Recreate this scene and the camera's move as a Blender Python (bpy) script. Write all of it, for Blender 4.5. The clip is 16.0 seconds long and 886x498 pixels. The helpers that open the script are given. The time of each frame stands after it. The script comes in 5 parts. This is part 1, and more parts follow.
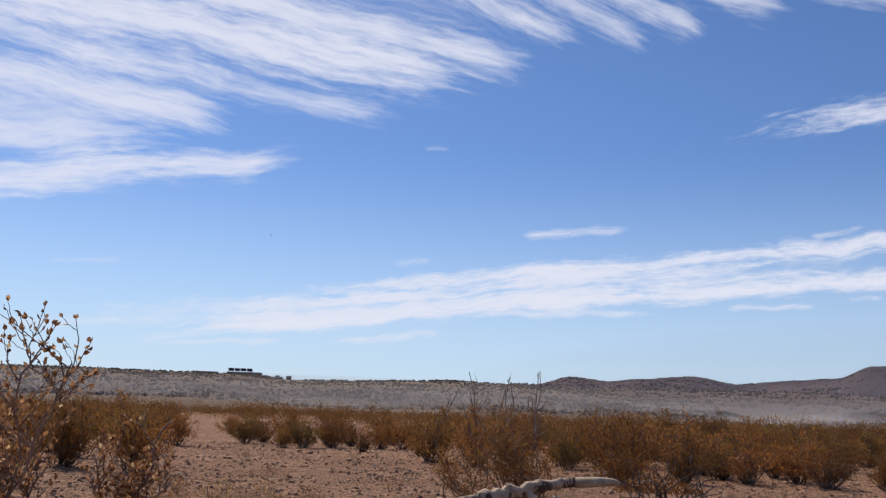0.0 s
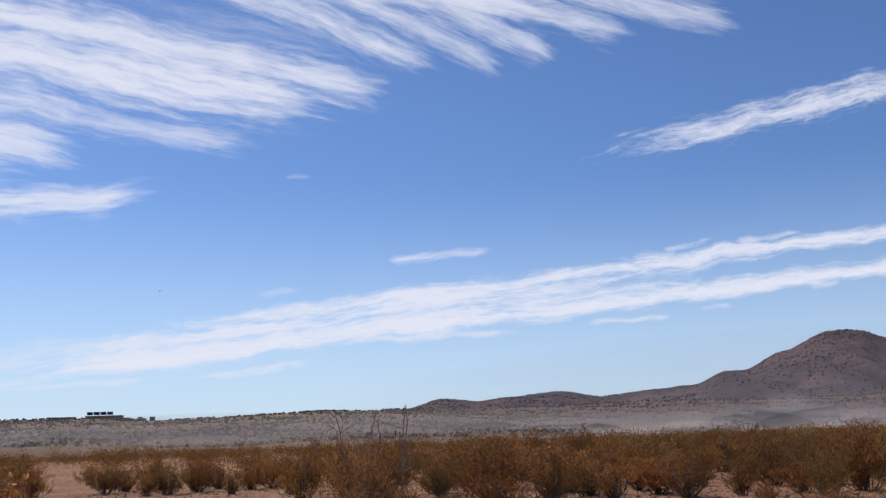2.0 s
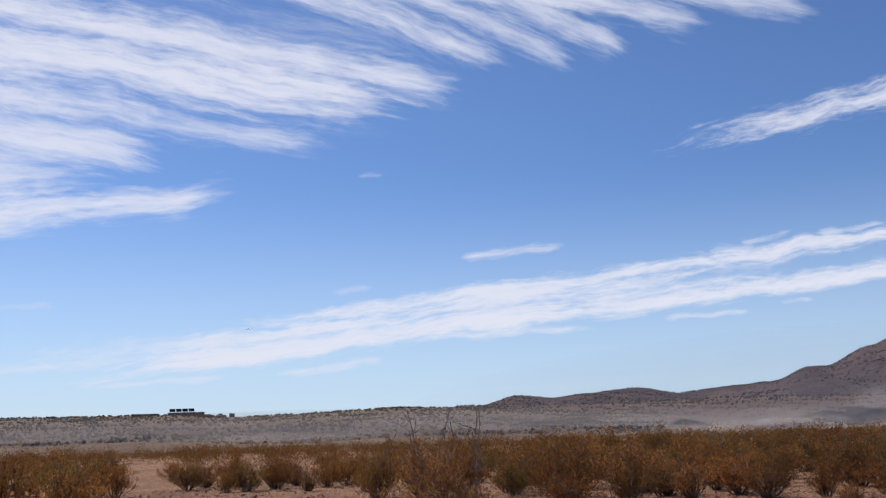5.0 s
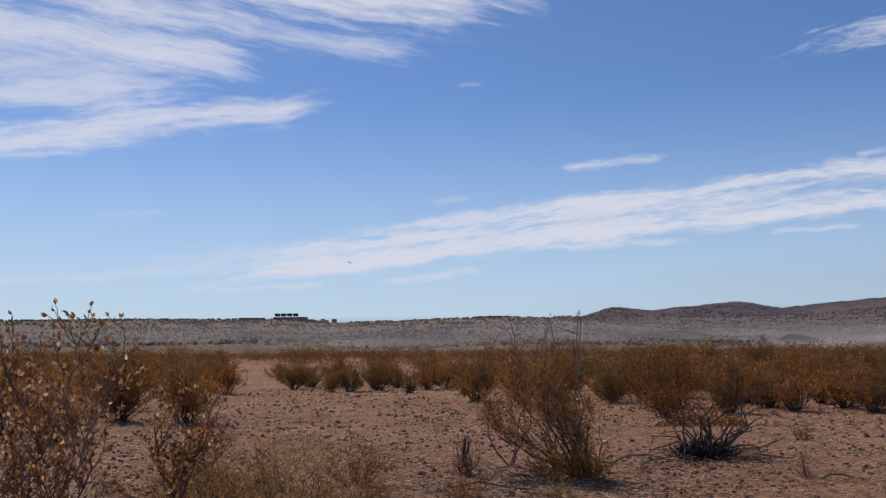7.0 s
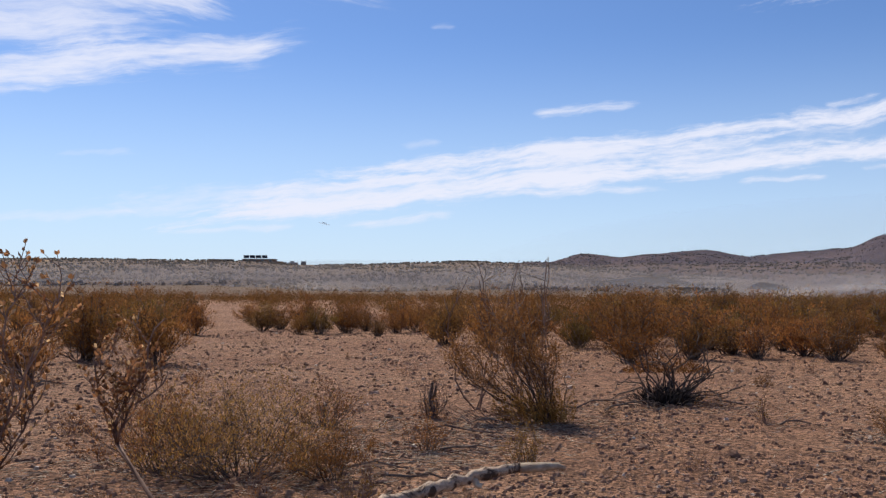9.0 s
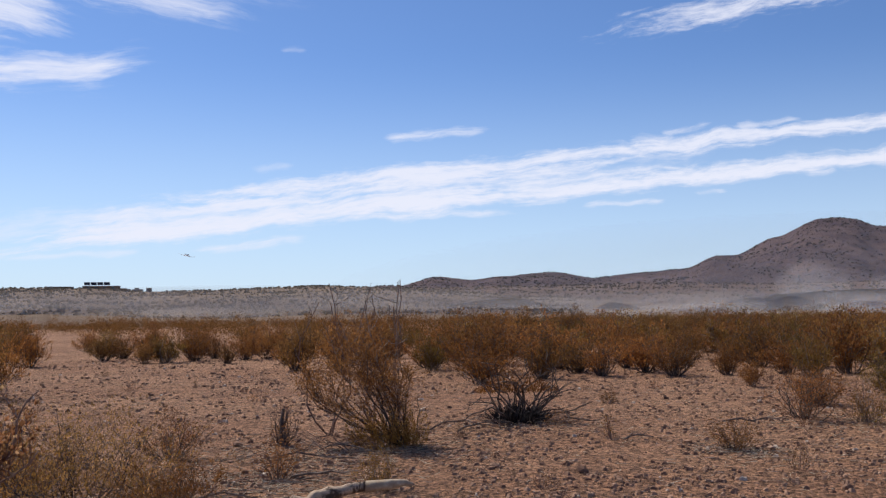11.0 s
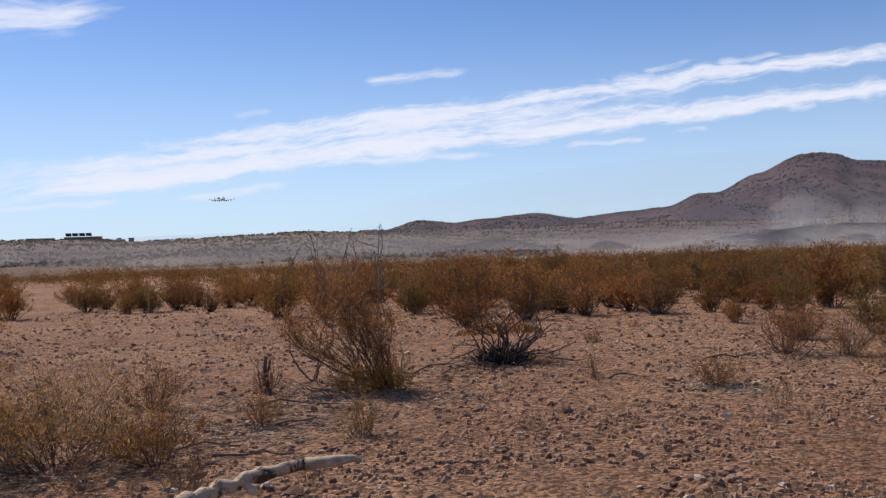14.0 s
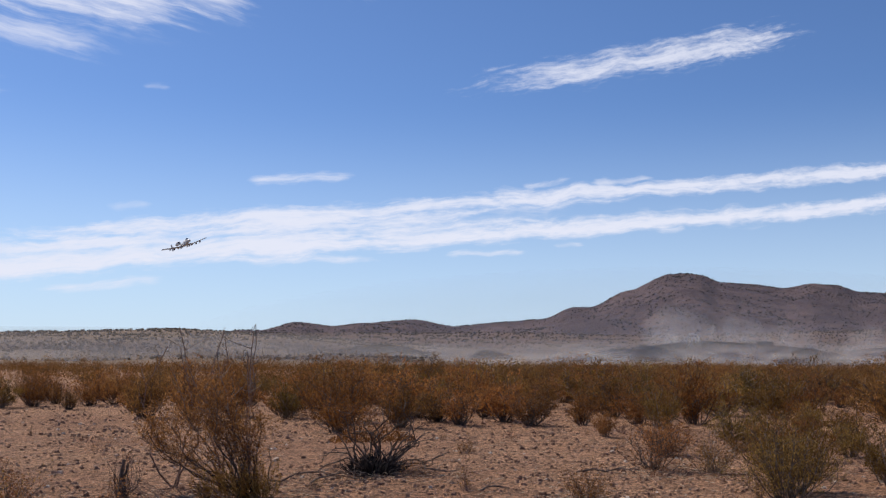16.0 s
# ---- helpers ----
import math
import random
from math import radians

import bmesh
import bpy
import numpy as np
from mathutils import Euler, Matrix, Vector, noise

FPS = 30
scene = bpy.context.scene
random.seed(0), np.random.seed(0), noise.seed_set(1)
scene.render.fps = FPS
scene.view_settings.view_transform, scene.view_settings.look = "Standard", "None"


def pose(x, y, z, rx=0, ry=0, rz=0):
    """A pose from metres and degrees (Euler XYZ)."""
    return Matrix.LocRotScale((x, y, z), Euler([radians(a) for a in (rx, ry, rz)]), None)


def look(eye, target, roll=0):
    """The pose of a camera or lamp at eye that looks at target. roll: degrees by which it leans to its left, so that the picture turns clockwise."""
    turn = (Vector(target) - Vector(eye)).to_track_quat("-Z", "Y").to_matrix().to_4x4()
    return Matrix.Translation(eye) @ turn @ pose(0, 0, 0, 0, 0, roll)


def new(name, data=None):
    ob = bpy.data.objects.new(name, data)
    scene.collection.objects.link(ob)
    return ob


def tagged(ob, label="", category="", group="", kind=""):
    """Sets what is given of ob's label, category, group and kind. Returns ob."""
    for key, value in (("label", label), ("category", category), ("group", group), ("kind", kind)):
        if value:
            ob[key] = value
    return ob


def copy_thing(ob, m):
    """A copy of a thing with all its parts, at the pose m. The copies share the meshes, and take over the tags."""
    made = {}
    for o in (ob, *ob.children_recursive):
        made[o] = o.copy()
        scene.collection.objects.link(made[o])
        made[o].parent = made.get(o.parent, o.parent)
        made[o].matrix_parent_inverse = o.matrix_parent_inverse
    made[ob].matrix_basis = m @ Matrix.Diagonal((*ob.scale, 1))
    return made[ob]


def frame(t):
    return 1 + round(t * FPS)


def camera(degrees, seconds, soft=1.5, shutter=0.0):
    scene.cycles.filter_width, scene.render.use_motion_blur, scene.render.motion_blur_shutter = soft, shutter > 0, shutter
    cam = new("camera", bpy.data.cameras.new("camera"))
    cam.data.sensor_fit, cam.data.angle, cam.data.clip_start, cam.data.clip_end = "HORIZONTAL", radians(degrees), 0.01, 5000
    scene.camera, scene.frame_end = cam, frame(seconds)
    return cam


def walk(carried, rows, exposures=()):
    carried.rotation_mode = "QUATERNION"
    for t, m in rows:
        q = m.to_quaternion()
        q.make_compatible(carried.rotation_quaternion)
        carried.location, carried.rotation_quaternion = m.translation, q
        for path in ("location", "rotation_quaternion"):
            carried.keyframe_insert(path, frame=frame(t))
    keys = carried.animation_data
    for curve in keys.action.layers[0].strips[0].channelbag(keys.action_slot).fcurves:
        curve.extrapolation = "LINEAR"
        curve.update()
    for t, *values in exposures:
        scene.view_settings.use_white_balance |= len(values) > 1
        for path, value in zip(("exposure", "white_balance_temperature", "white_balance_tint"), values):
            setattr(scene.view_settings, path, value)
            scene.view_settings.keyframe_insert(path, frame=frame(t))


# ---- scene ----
cam = camera(49.55, 16.0, 1.3)
PATH = [
    (0, pose(-0.085, -0.039, 1.507, 90, 0, -0.536) @ pose(0, 0, 0, 9.266, 0, 0) @ pose(0, 0, 0, 0, 0, 2.047)),
    (0.5, pose(-0.061, -0.049, 1.471, 90, 0, 0.988) @ pose(0, 0, 0, 8.035, 0, 0) @ pose(0, 0, 0, 0, 0, 1.694)),
    (1, pose(-0.055, -0.059, 1.491, 90, 0, -1.958) @ pose(0, 0, 0, 5.867, 0, 0) @ pose(0, 0, 0, 0, 0, 1.022)),
    (1.5, pose(-0.025, -0.068, 1.528, 90, 0, -6.655) @ pose(0, 0, 0, 8.520, 0, 0) @ pose(0, 0, 0, 0, 0, 0.748)),
    (2, pose(-0.009, -0.074, 1.638, 90, 0, -8.676) @ pose(0, 0, 0, 10.802, 0, 0) @ pose(0, 0, 0, 0, 0, -1.853)),
    (2.5, pose(0.042, -0.076, 1.639, 90, 0, -7.583) @ pose(0, 0, 0, 10.436, 0, 0) @ pose(0, 0, 0, 0, 0, -2.803)),
    (3, pose(0.020, -0.082, 1.638, 90, 0, -8.039) @ pose(0, 0, 0, 9.420, 0, 0) @ pose(0, 0, 0, 0, 0, -3.548)),
    (3.5, pose(0.031, -0.082, 1.628, 90, 0, -5.376) @ pose(0, 0, 0, 10.219, 0, 0) @ pose(0, 0, 0, 0, 0, -1.204)),
    (4, pose(0.027, -0.079, 1.657, 90, 0, -4.548) @ pose(0, 0, 0, 10.801, 0, 0) @ pose(0, 0, 0, 0, 0, -1.656)),
    (6.5, pose(0.003, -0.055, 1.699, 90, 0, -2.928) @ pose(0, 0, 0, 9.879, 0, 0) @ pose(0, 0, 0, 0, 0, -0.828)),
    (7, pose(-0.032, -0.051, 1.608, 90, 0, 1.764) @ pose(0, 0, 0, 5.515, 0, 0) @ pose(0, 0, 0, 0, 0, -0.411)),
    (7.5, pose(-0.088, -0.084, 1.644, 90, 0, 3.191) @ pose(0, 0, 0, 6.125, 0, 0) @ pose(0, 0, 0, 0, 0, -0.274)),
    (8, pose(-0.077, -0.106, 1.578, 90, 0, 2.476) @ pose(0, 0, 0, 4.716, 0, 0) @ pose(0, 0, 0, 0, 0, 0.750)),
    (8.5, pose(-0.051, -0.056, 1.597, 90, 0, 1.779) @ pose(0, 0, 0, 2.111, 0, 0) @ pose(0, 0, 0, 0, 0, 0.174)),
    (9, pose(-0.027, -0.049, 1.624, 90, 0, -0.019) @ pose(0, 0, 0, 2.185, 0, 0) @ pose(0, 0, 0, 0, 0, 0.344)),
    (9.5, pose(-0.023, -0.053, 1.642, 90, 0, -1.460) @ pose(0, 0, 0, 3.497, 0, 0) @ pose(0, 0, 0, 0, 0, 0.858)),
    (10, pose(-0.033, -0.055, 1.631, 90, 0, -5.357) @ pose(0, 0, 0, 4.061, 0, 0) @ pose(0, 0, 0, 0, 0, 0.066)),
    (12.5, pose(0.040, 0.105, 1.601, 90, 0, -9.905) @ pose(0, 0, 0, 1.306, 0, 0) @ pose(0, 0, 0, 0, 0, -0.747)),
    (13, pose(0.022, 0.096, 1.603, 90, 0, -9.752) @ pose(0, 0, 0, 0.334, 0, 0) @ pose(0, 0, 0, 0, 0, -1.621)),
    (13.5, pose(0.027, 0.080, 1.612, 90, 0, -10.894) @ pose(0, 0, 0, 0.189, 0, 0) @ pose(0, 0, 0, 0, 0, -1.285)),
    (14, pose(0.047, 0.131, 1.610, 90, 0, -9.710) @ pose(0, 0, 0, 0.185, 0, 0) @ pose(0, 0, 0, 0, 0, -1.853)),
    (14.5, pose(0.046, 0.139, 1.604, 90, 0, -11.424) @ pose(0, 0, 0, 1.251, 0, 0) @ pose(0, 0, 0, 0, 0, -0.579)),
    (15, pose(0.097, 0.188, 1.564, 90, 0, -12.798) @ pose(0, 0, 0, 1.737, 0, 0) @ pose(0, 0, 0, 0, 0, 0.729)),
    (15.5, pose(0.100, 0.215, 1.575, 90, 0, -15.277) @ pose(0, 0, 0, 3.434, 0, 0) @ pose(0, 0, 0, 0, 0, 0.184)),
    (16, pose(0.062, 0.183, 1.618, 90, 0, -16.992) @ pose(0, 0, 0, 6.362, 0, 0) @ pose(0, 0, 0, 0, 0, 0.339)),
]
# ---- camera ----
EXPOSURES = [(0.0, -0.08), (0.5, -0.10), (1.0, -0.14), (1.5, -0.08), (2.0, -0.06), (4.0, -0.08), (6.5, -0.12), (7.0, -0.28), (7.5, -0.20), (8.0, -0.20), (8.5, -0.05), (9.0, 0.04), (12.5, 0.04), (15.0, 0.04), (16.0, -0.02)]
walk(cam, PATH, EXPOSURES)

# ---- sky and sun ----
SUN_AZ, SUN_EL = -32.0, 48.0        # degrees clockwise from ahead (+y), and above the horizon


class Nodes:
    """Short hand for chains of math nodes."""

    def __init__(self, tree):
        self.tree = tree
        tree.nodes.clear()

    def add(self, kind, **values):
        n = self.tree.nodes.new(kind)
        for key, value in values.items():
            if key in n.inputs:
                self.put(n.inputs[key], value)
        return n

    def put(self, socket, value):
        if isinstance(value, bpy.types.NodeSocket):
            self.tree.links.new(value, socket)
        else:
            socket.default_value = value

    def math(self, op, a, b=0.0, c=0.0, clamp=False):
        n = self.tree.nodes.new("ShaderNodeMath")
        n.operation, n.use_clamp = op, clamp
        for i, v in enumerate((a, b, c)):
            self.put(n.inputs[i], v)
        return n.outputs[0]

    def step(self, v, a, b, lo=0.0, hi=1.0):
        n = self.tree.nodes.new("ShaderNodeMapRange")
        n.interpolation_type, n.clamp = "SMOOTHSTEP", True
        for i, w in enumerate((v, a, b, lo, hi)):
            self.put(n.inputs[i], w)
        return n.outputs[0]

    def vec(self, x, y, z=0.0):
        n = self.tree.nodes.new("ShaderNodeCombineXYZ")
        for i, w in enumerate((x, y, z)):
            self.put(n.inputs[i], w)
        return n.outputs[0]

    def noise(self, vector, scale, detail=4.0, rough=0.55, distortion=0.0):
        n = self.add("ShaderNodeTexNoise", Vector=vector, Scale=scale, Detail=detail, Roughness=rough, Distortion=distortion)
        return n.outputs["Fac"]

    def mix(self, fac, a, b, blend="MIX"):
        n = self.tree.nodes.new("ShaderNodeMix")
        n.data_type, n.blend_type = "RGBA", blend
        self.put(n.inputs[0], fac), self.put(n.inputs[6], a), self.put(n.inputs[7], b)
        return n.outputs[2]


def make_sky():
    world = bpy.data.worlds.new("sky")
    world.use_nodes = True
    scene.world = world
    k = Nodes(world.node_tree)
    sky = k.tree.nodes.new("ShaderNodeTexSky")
    sky.sky_type, sky.sun_disc = "NISHITA", False
    sky.sun_elevation, sky.sun_rotation = radians(SUN_EL), radians(SUN_AZ)
    sky.altitude, sky.air_density, sky.dust_density, sky.ozone_density = 1200, 1.0, 0.6, 3.0
    coord = k.add("ShaderNodeTexCoord").outputs["Generated"]
    sep = k.add("ShaderNodeSeparateXYZ", Vector=coord)
    x, y, z = sep.outputs
    ahead = k.math("MAXIMUM", y, 0.05)
    u0, v0 = k.math("DIVIDE", x, ahead), k.math("DIVIDE", z, ahead)
    # the wisps bend a little
    w1 = k.noise(k.vec(u0, v0, 3.0), 5.0, 3)
    w2 = k.noise(k.vec(u0, v0, 9.0), 5.0, 3)
    u = k.math("ADD", u0, k.math("MULTIPLY_ADD", w1, 0.05, -0.025))
    v = k.math("ADD", v0, k.math("MULTIPLY_ADD", w2, 0.03, -0.015))

    f1 = k.noise(k.vec(u0, v0, 15.0), 16.0, 3)
    f2 = k.noise(k.vec(u0, v0, 21.0), 16.0, 3)
    u = k.math("ADD", u, k.math("MULTIPLY_ADD", f1, 0.018, -0.009))
    v = k.math("ADD", v, k.math("MULTIPLY_ADD", f2, 0.012, -0.006))

    def grain_of(slope, along, across, seed):
        """Fibres of ice drawn out along one direction, in two sizes."""
        c, s = math.cos(math.atan(slope)), math.sin(math.atan(slope))
        t = k.math("ADD", k.math("MULTIPLY", u, c), k.math("MULTIPLY", v, s))
        w = k.math("SUBTRACT", k.math("MULTIPLY", v, c), k.math("MULTIPLY", u, s))
        lines = k.noise(k.vec(k.math("MULTIPLY", t, along), k.math("MULTIPLY", w, across), seed), 1.0, 8, 0.66)
        tufts = k.noise(k.vec(k.math("MULTIPLY", t, along * 5), k.math("MULTIPLY", w, across * 2.2), seed + 40), 1.0, 4, 0.6)
        g = k.math("ADD", k.math("MULTIPLY", lines, 0.72), k.math("MULTIPLY", tufts, 0.28))
        return k.math("MULTIPLY", k.math("SUBTRACT", g, 0.5), 2.6)

    grains = {"low": grain_of(0.115, 10, 85, 1.0), "high": grain_of(0.257, 14, 105, 2.0), "fan": grain_of(-0.215, 6.0, 58, 3.0), "steep": grain_of(-0.46, 7.0, 60, 5.0), "lobe": grain_of(0.06, 6.0, 55, 4.0)}

    def streak(a, b, width, amount, lo=0.3, hi=1.1, ends=0.12, start=None, kind="low"):
        """A band of cirrus from a to b, thin across, drawn out along its length."""
        if width < 0.0055:      # the smallest shreds are the softest
            width, lo, hi = width * 1.35, lo, hi + 0.22
        du, dv = b[0] - a[0], b[1] - a[1]
        length = math.hypot(du, dv)
        c, s = du / length, dv / length
        t = k.math("MULTIPLY_ADD", u, c, k.math("MULTIPLY_ADD", v, s, -a[0] * c - a[1] * s))
        w = k.math("MULTIPLY_ADD", v, c / width, k.math("MULTIPLY_ADD", u, -s / width, (a[0] * s - a[1] * c) / width))
        edge = k.math("MULTIPLY", k.step(t, 0.0, (start or ends) * length), k.step(t, length * (1 - ends), length, 1.0, 0.0))
        body = k.math("POWER", 0.3679, k.math("MULTIPLY", w, w))
        full = k.math("MULTIPLY", body, edge)
        # the gaps eat into the thin parts first
        soft = k.math("MULTIPLY", k.step(k.math("ADD", full, grains[kind]), lo, hi), k.step(full, 0.02, 0.35))
        return k.math("MULTIPLY", soft, amount)

    bands = [
        ((-0.40, 0.050), (1.30, 0.243), 0.0112, 1.00, 0.22, 1.10, 0.10, 0.16, "low"),
        ((-0.30, 0.092), (1.30, 0.289), 0.0108, 0.97, 0.25, 1.15, 0.10, 0.22, "low"),
        ((-0.34, 0.066), (0.55, 0.168), 0.0090, 0.85, 0.42, 1.25, 0.25, 0.15, "low"),
        ((-0.32, 0.078), (0.50, 0.180), 0.0090, 0.85, 0.42, 1.30, 0.30, 0.20, "low"),
        ((-0.16, 0.096), (0.40, 0.160), 0.0070, 0.75, 0.40, 1.35, 0.35, 0.25, "low"),
        ((0.02, 0.122), (0.60, 0.192), 0.0050, 0.75, 0.38, 1.35, 0.30, 0.25, "low"),
        ((-0.28, 0.080), (0.62, 0.176), 0.0200, 0.34, 0.20, 1.50, 0.40, 0.20, "low"),
        ((-0.42, 0.078), (0.10, 0.112), 0.0160, 0.45, 0.25, 1.20, 0.30, None, "low"),
        ((-0.62, 0.060), (-0.28, 0.078), 0.0080, 0.35, 0.40, 1.20, 0.30, None, "low"),
        ((-0.12, 0.063), (0.04, 0.071), 0.0048, 0.80, 0.40, 1.25, 0.30, None, "low"),
        ((0.00, 0.088), (0.265, 0.104), 0.0044, 0.85, 0.40, 1.25, 0.25, None, "low"),
        ((-0.30, 0.055), (-0.14, 0.060), 0.0035, 0.45, 0.30, 1.00, 0.30, None, "low"),
        ((0.295, 0.110), (0.415, 0.1165), 0.0036, 0.95, 0.38, 1.20, 0.25, None, "low"),
        ((0.425, 0.1265), (0.485, 0.1320), 0.0038, 0.85, 0.38, 1.20, 0.30, None, "low"),
        ((0.560, 0.148), (0.610, 0.152), 0.0032, 0.60, 0.38, 1.20, 0.30, None, "low"),
        ((0.080, 0.1795), (0.225, 0.1910), 0.0046, 0.85, 0.40, 1.25, 0.25, None, "low"),
        ((0.345, 0.180), (0.425, 0.192), 0.0050, 0.80, 0.42, 1.25, 0.25, None, "low"),
        ((0.385, 0.193), (0.480, 0.204), 0.0044, 0.70, 0.42, 1.25, 0.25, None, "low"),
        ((0.480, 0.197), (0.580, 0.216), 0.0060, 0.60, 0.35, 1.10, 0.25, None, "low"),
        ((-0.06, 0.148), (0.00, 0.151), 0.0035, 0.30, 0.25, 1.00, 0.30, None, "low"),
        ((-0.42, 0.135), (-0.31, 0.139), 0.0035, 0.25, 0.25, 1.00, 0.30, None, "low"),
        ((-0.02, 0.270), (0.02, 0.274), 0.0025, 0.25, 0.25, 1.00, 0.30, None, "low"),
        ((0.240, 0.277), (0.830, 0.428), 0.0210, 0.85, 0.32, 1.35, 0.20, 0.40, "high"),
        ((0.360, 0.302), (0.800, 0.414), 0.0110, 0.55, 0.35, 1.25, 0.30, 0.35, "high"),
        ((-0.95, 0.172), (-0.120, 0.259), 0.0230, 0.92, 0.22, 1.25, 0.12, None, "lobe"),
        ((-0.95, 0.258), (-0.190, 0.268), 0.0190, 0.70, 0.25, 1.40, 0.22, None, "lobe"),
        ((-0.95, 0.305), (-0.230, 0.280), 0.0300, 0.62, 0.15, 1.40, 0.25, None, "lobe"),
        ((-0.80, 0.395), (-0.190, 0.288), 0.0250, 0.86, 0.15, 1.30, 0.16, None, "fan"),
        ((-0.75, 0.440), (-0.005, 0.297), 0.0190, 0.80, 0.20, 1.40, 0.16, None, "fan"),
        ((-0.60, 0.452), (0.075, 0.340), 0.0270, 0.95, 0.10, 1.20, 0.16, None, "fan"),
        ((-0.50, 0.492), (0.140, 0.357), 0.0240, 0.90, 0.15, 1.30, 0.16, None, "fan"),
        ((-0.16, 0.525), (0.180, 0.388), 0.0230, 0.86, 0.18, 1.35, 0.20, None, "steep"),
        ((-0.02, 0.525), (0.245, 0.386), 0.0180, 0.80, 0.22, 1.40, 0.22, None, "steep"),
        ((0.06, 0.518), (0.310, 0.402), 0.0210, 0.80, 0.20, 1.40, 0.22, None, "steep"),
        ((0.14, 0.505), (0.400, 0.432), 0.0220, 0.76, 0.20, 1.40, 0.22, None, "fan"),
        ((0.24, 0.508), (0.540, 0.458), 0.0240, 0.72, 0.20, 1.40, 0.22, None, "fan"),
        ((-0.50, 0.545), (0.360, 0.478), 0.0350, 0.80, 0.15, 1.30, 0.20, None, "fan"),
        ((-0.95, 0.330), (-0.150, 0.318), 0.0450, 0.42, 0.10, 1.40, 0.25, None, "fan"),
        ((-0.95, 0.440), (0.130, 0.395), 0.0600, 0.45, 0.10, 1.40, 0.25, None, "fan"),
    ]
    thin = None
    for row in bands:
        d = streak(*row)
        clear = k.math("SUBTRACT", 1.0, d)
        thin = clear if thin is None else k.math("MULTIPLY", thin, clear)
    cover = k.math("SUBTRACT", 1.0, thin, clamp=True)
    cover = k.math("MULTIPLY", cover, k.step(y, 0.25, 0.5))
    # cirrus over the rest of the sky, and a milky horizon
    round_about = k.noise(k.vec(k.math("MULTIPLY", x, 2.0), k.math("MULTIPLY", y, 7.0), z), 1.0, 6, 0.6)
    rest = k.math("MULTIPLY", k.step(round_about, 0.5, 0.75, 0.0, 0.35), k.step(y, 0.2, 0.45, 1.0, 0.0))
    rest = k.math("MULTIPLY", rest, k.step(z, 0.0, 0.2))
    cover = k.math("MAXIMUM", cover, rest)
    milk = k.step(z, -0.04, 0.27, 0.80, 0.0)
    deep = k.mix(1.0, sky.outputs[0], SKY_TINT, "MULTIPLY")
    air = k.mix(milk, deep, SKY_MILK)
    colour = k.mix(k.math("MULTIPLY", cover, 0.93), air, SKY_CLOUD)
    back = k.add("ShaderNodeBackground", Color=colour, Strength=SKY_STRENGTH)
    out = k.add("ShaderNodeOutputWorld")
    k.tree.links.new(back.outputs[0], out.inputs[0])


SKY_STRENGTH = 0.10
SKY_TINT = (0.70, 0.84, 1.08, 1.0)
SKY_MILK = (6.2, 7.7, 9.5, 1.0)
SKY_CLOUD = (8.2, 8.4, 9.6, 1.0)
make_sky()
sun_data = bpy.data.lights.new("sun", "SUN")
sun_data.energy, sun_data.angle, sun_data.color = 5.0, radians(0.53), (1.0, 0.93, 0.83)
sun = new("sun", sun_data)
to_sun = Vector((math.sin(radians(SUN_AZ)) * math.cos(radians(SUN_EL)), math.cos(radians(SUN_AZ)) * math.cos(radians(SUN_EL)), math.sin(radians(SUN_EL))))
sun.matrix_world = look(to_sun * 100, (0, 0, 0))


# ---- materials ----
def material(name):
    m = bpy.data.materials.new(name)
    m.use_nodes = True
    return m, Nodes(m.node_tree)


def finish(k, shader, bump=None):
    out = k.add("ShaderNodeOutputMaterial")
    k.tree.links.new(shader.outputs[0], out.inputs[0])


def principled(k, colour, rough=0.9, metal=0.0, normal=None, spec=0.3):
    n = k.tree.nodes.new("ShaderNodeBsdfPrincipled")
    k.put(n.inputs["Base Color"], colour), k.put(n.inputs["Roughness"], rough), k.put(n.inputs["Metallic"], metal)
    k.put(n.inputs["Specular IOR Level"], spec)
    if normal is not None:
        k.put(n.inputs["Normal"], normal)
    return n


def bump(k, height, strength, distance):
    return k.add("ShaderNodeBump", Height=height, Strength=strength, Distance=distance).outputs[0]


def position(k):
    return k.add("ShaderNodeNewGeometry").outputs["Position"]


def c4(r, g, b):
    return (r, g, b, 1.0)


def mat_soil():
    m, k = material("desert_soil")
    p = position(k)
    big, mid, fine = k.noise(p, 0.22, 5, 0.6), k.noise(p, 2.3, 6, 0.65), k.noise(p, 38.0, 5, 0.7)
    col = k.mix(k.step(big, 0.38, 0.62), c4(0.295, 0.151, 0.086), c4(0.370, 0.203, 0.118))
    col = k.mix(k.step(mid, 0.45, 0.70, 0.0, 0.7), col, c4(0.160, 0.084, 0.052))
    vor = k.add("ShaderNodeTexVoronoi", Vector=p, Scale=26.0)
    grit = k.step(k.add("ShaderNodeSeparateColor", Color=vor.outputs["Color"]).outputs[0], 0.0, 1.0, 0.45, 1.50)
    shade = k.math("MULTIPLY", grit, k.step(fine, 0.3, 0.7, 0.62, 1.32))
    col = k.mix(1.0, col, k.add("ShaderNodeCombineColor", Red=shade, Green=shade, Blue=shade).outputs[0], "MULTIPLY")
    h = k.math("ADD", k.math("MULTIPLY", vor.outputs["Distance"], -0.6), k.math("ADD", fine, k.math("MULTIPLY", mid, 1.5)))
    finish(k, principled(k, col, 0.96, 0, bump(k, h, 1.0, 0.06), 0.15))
    return m


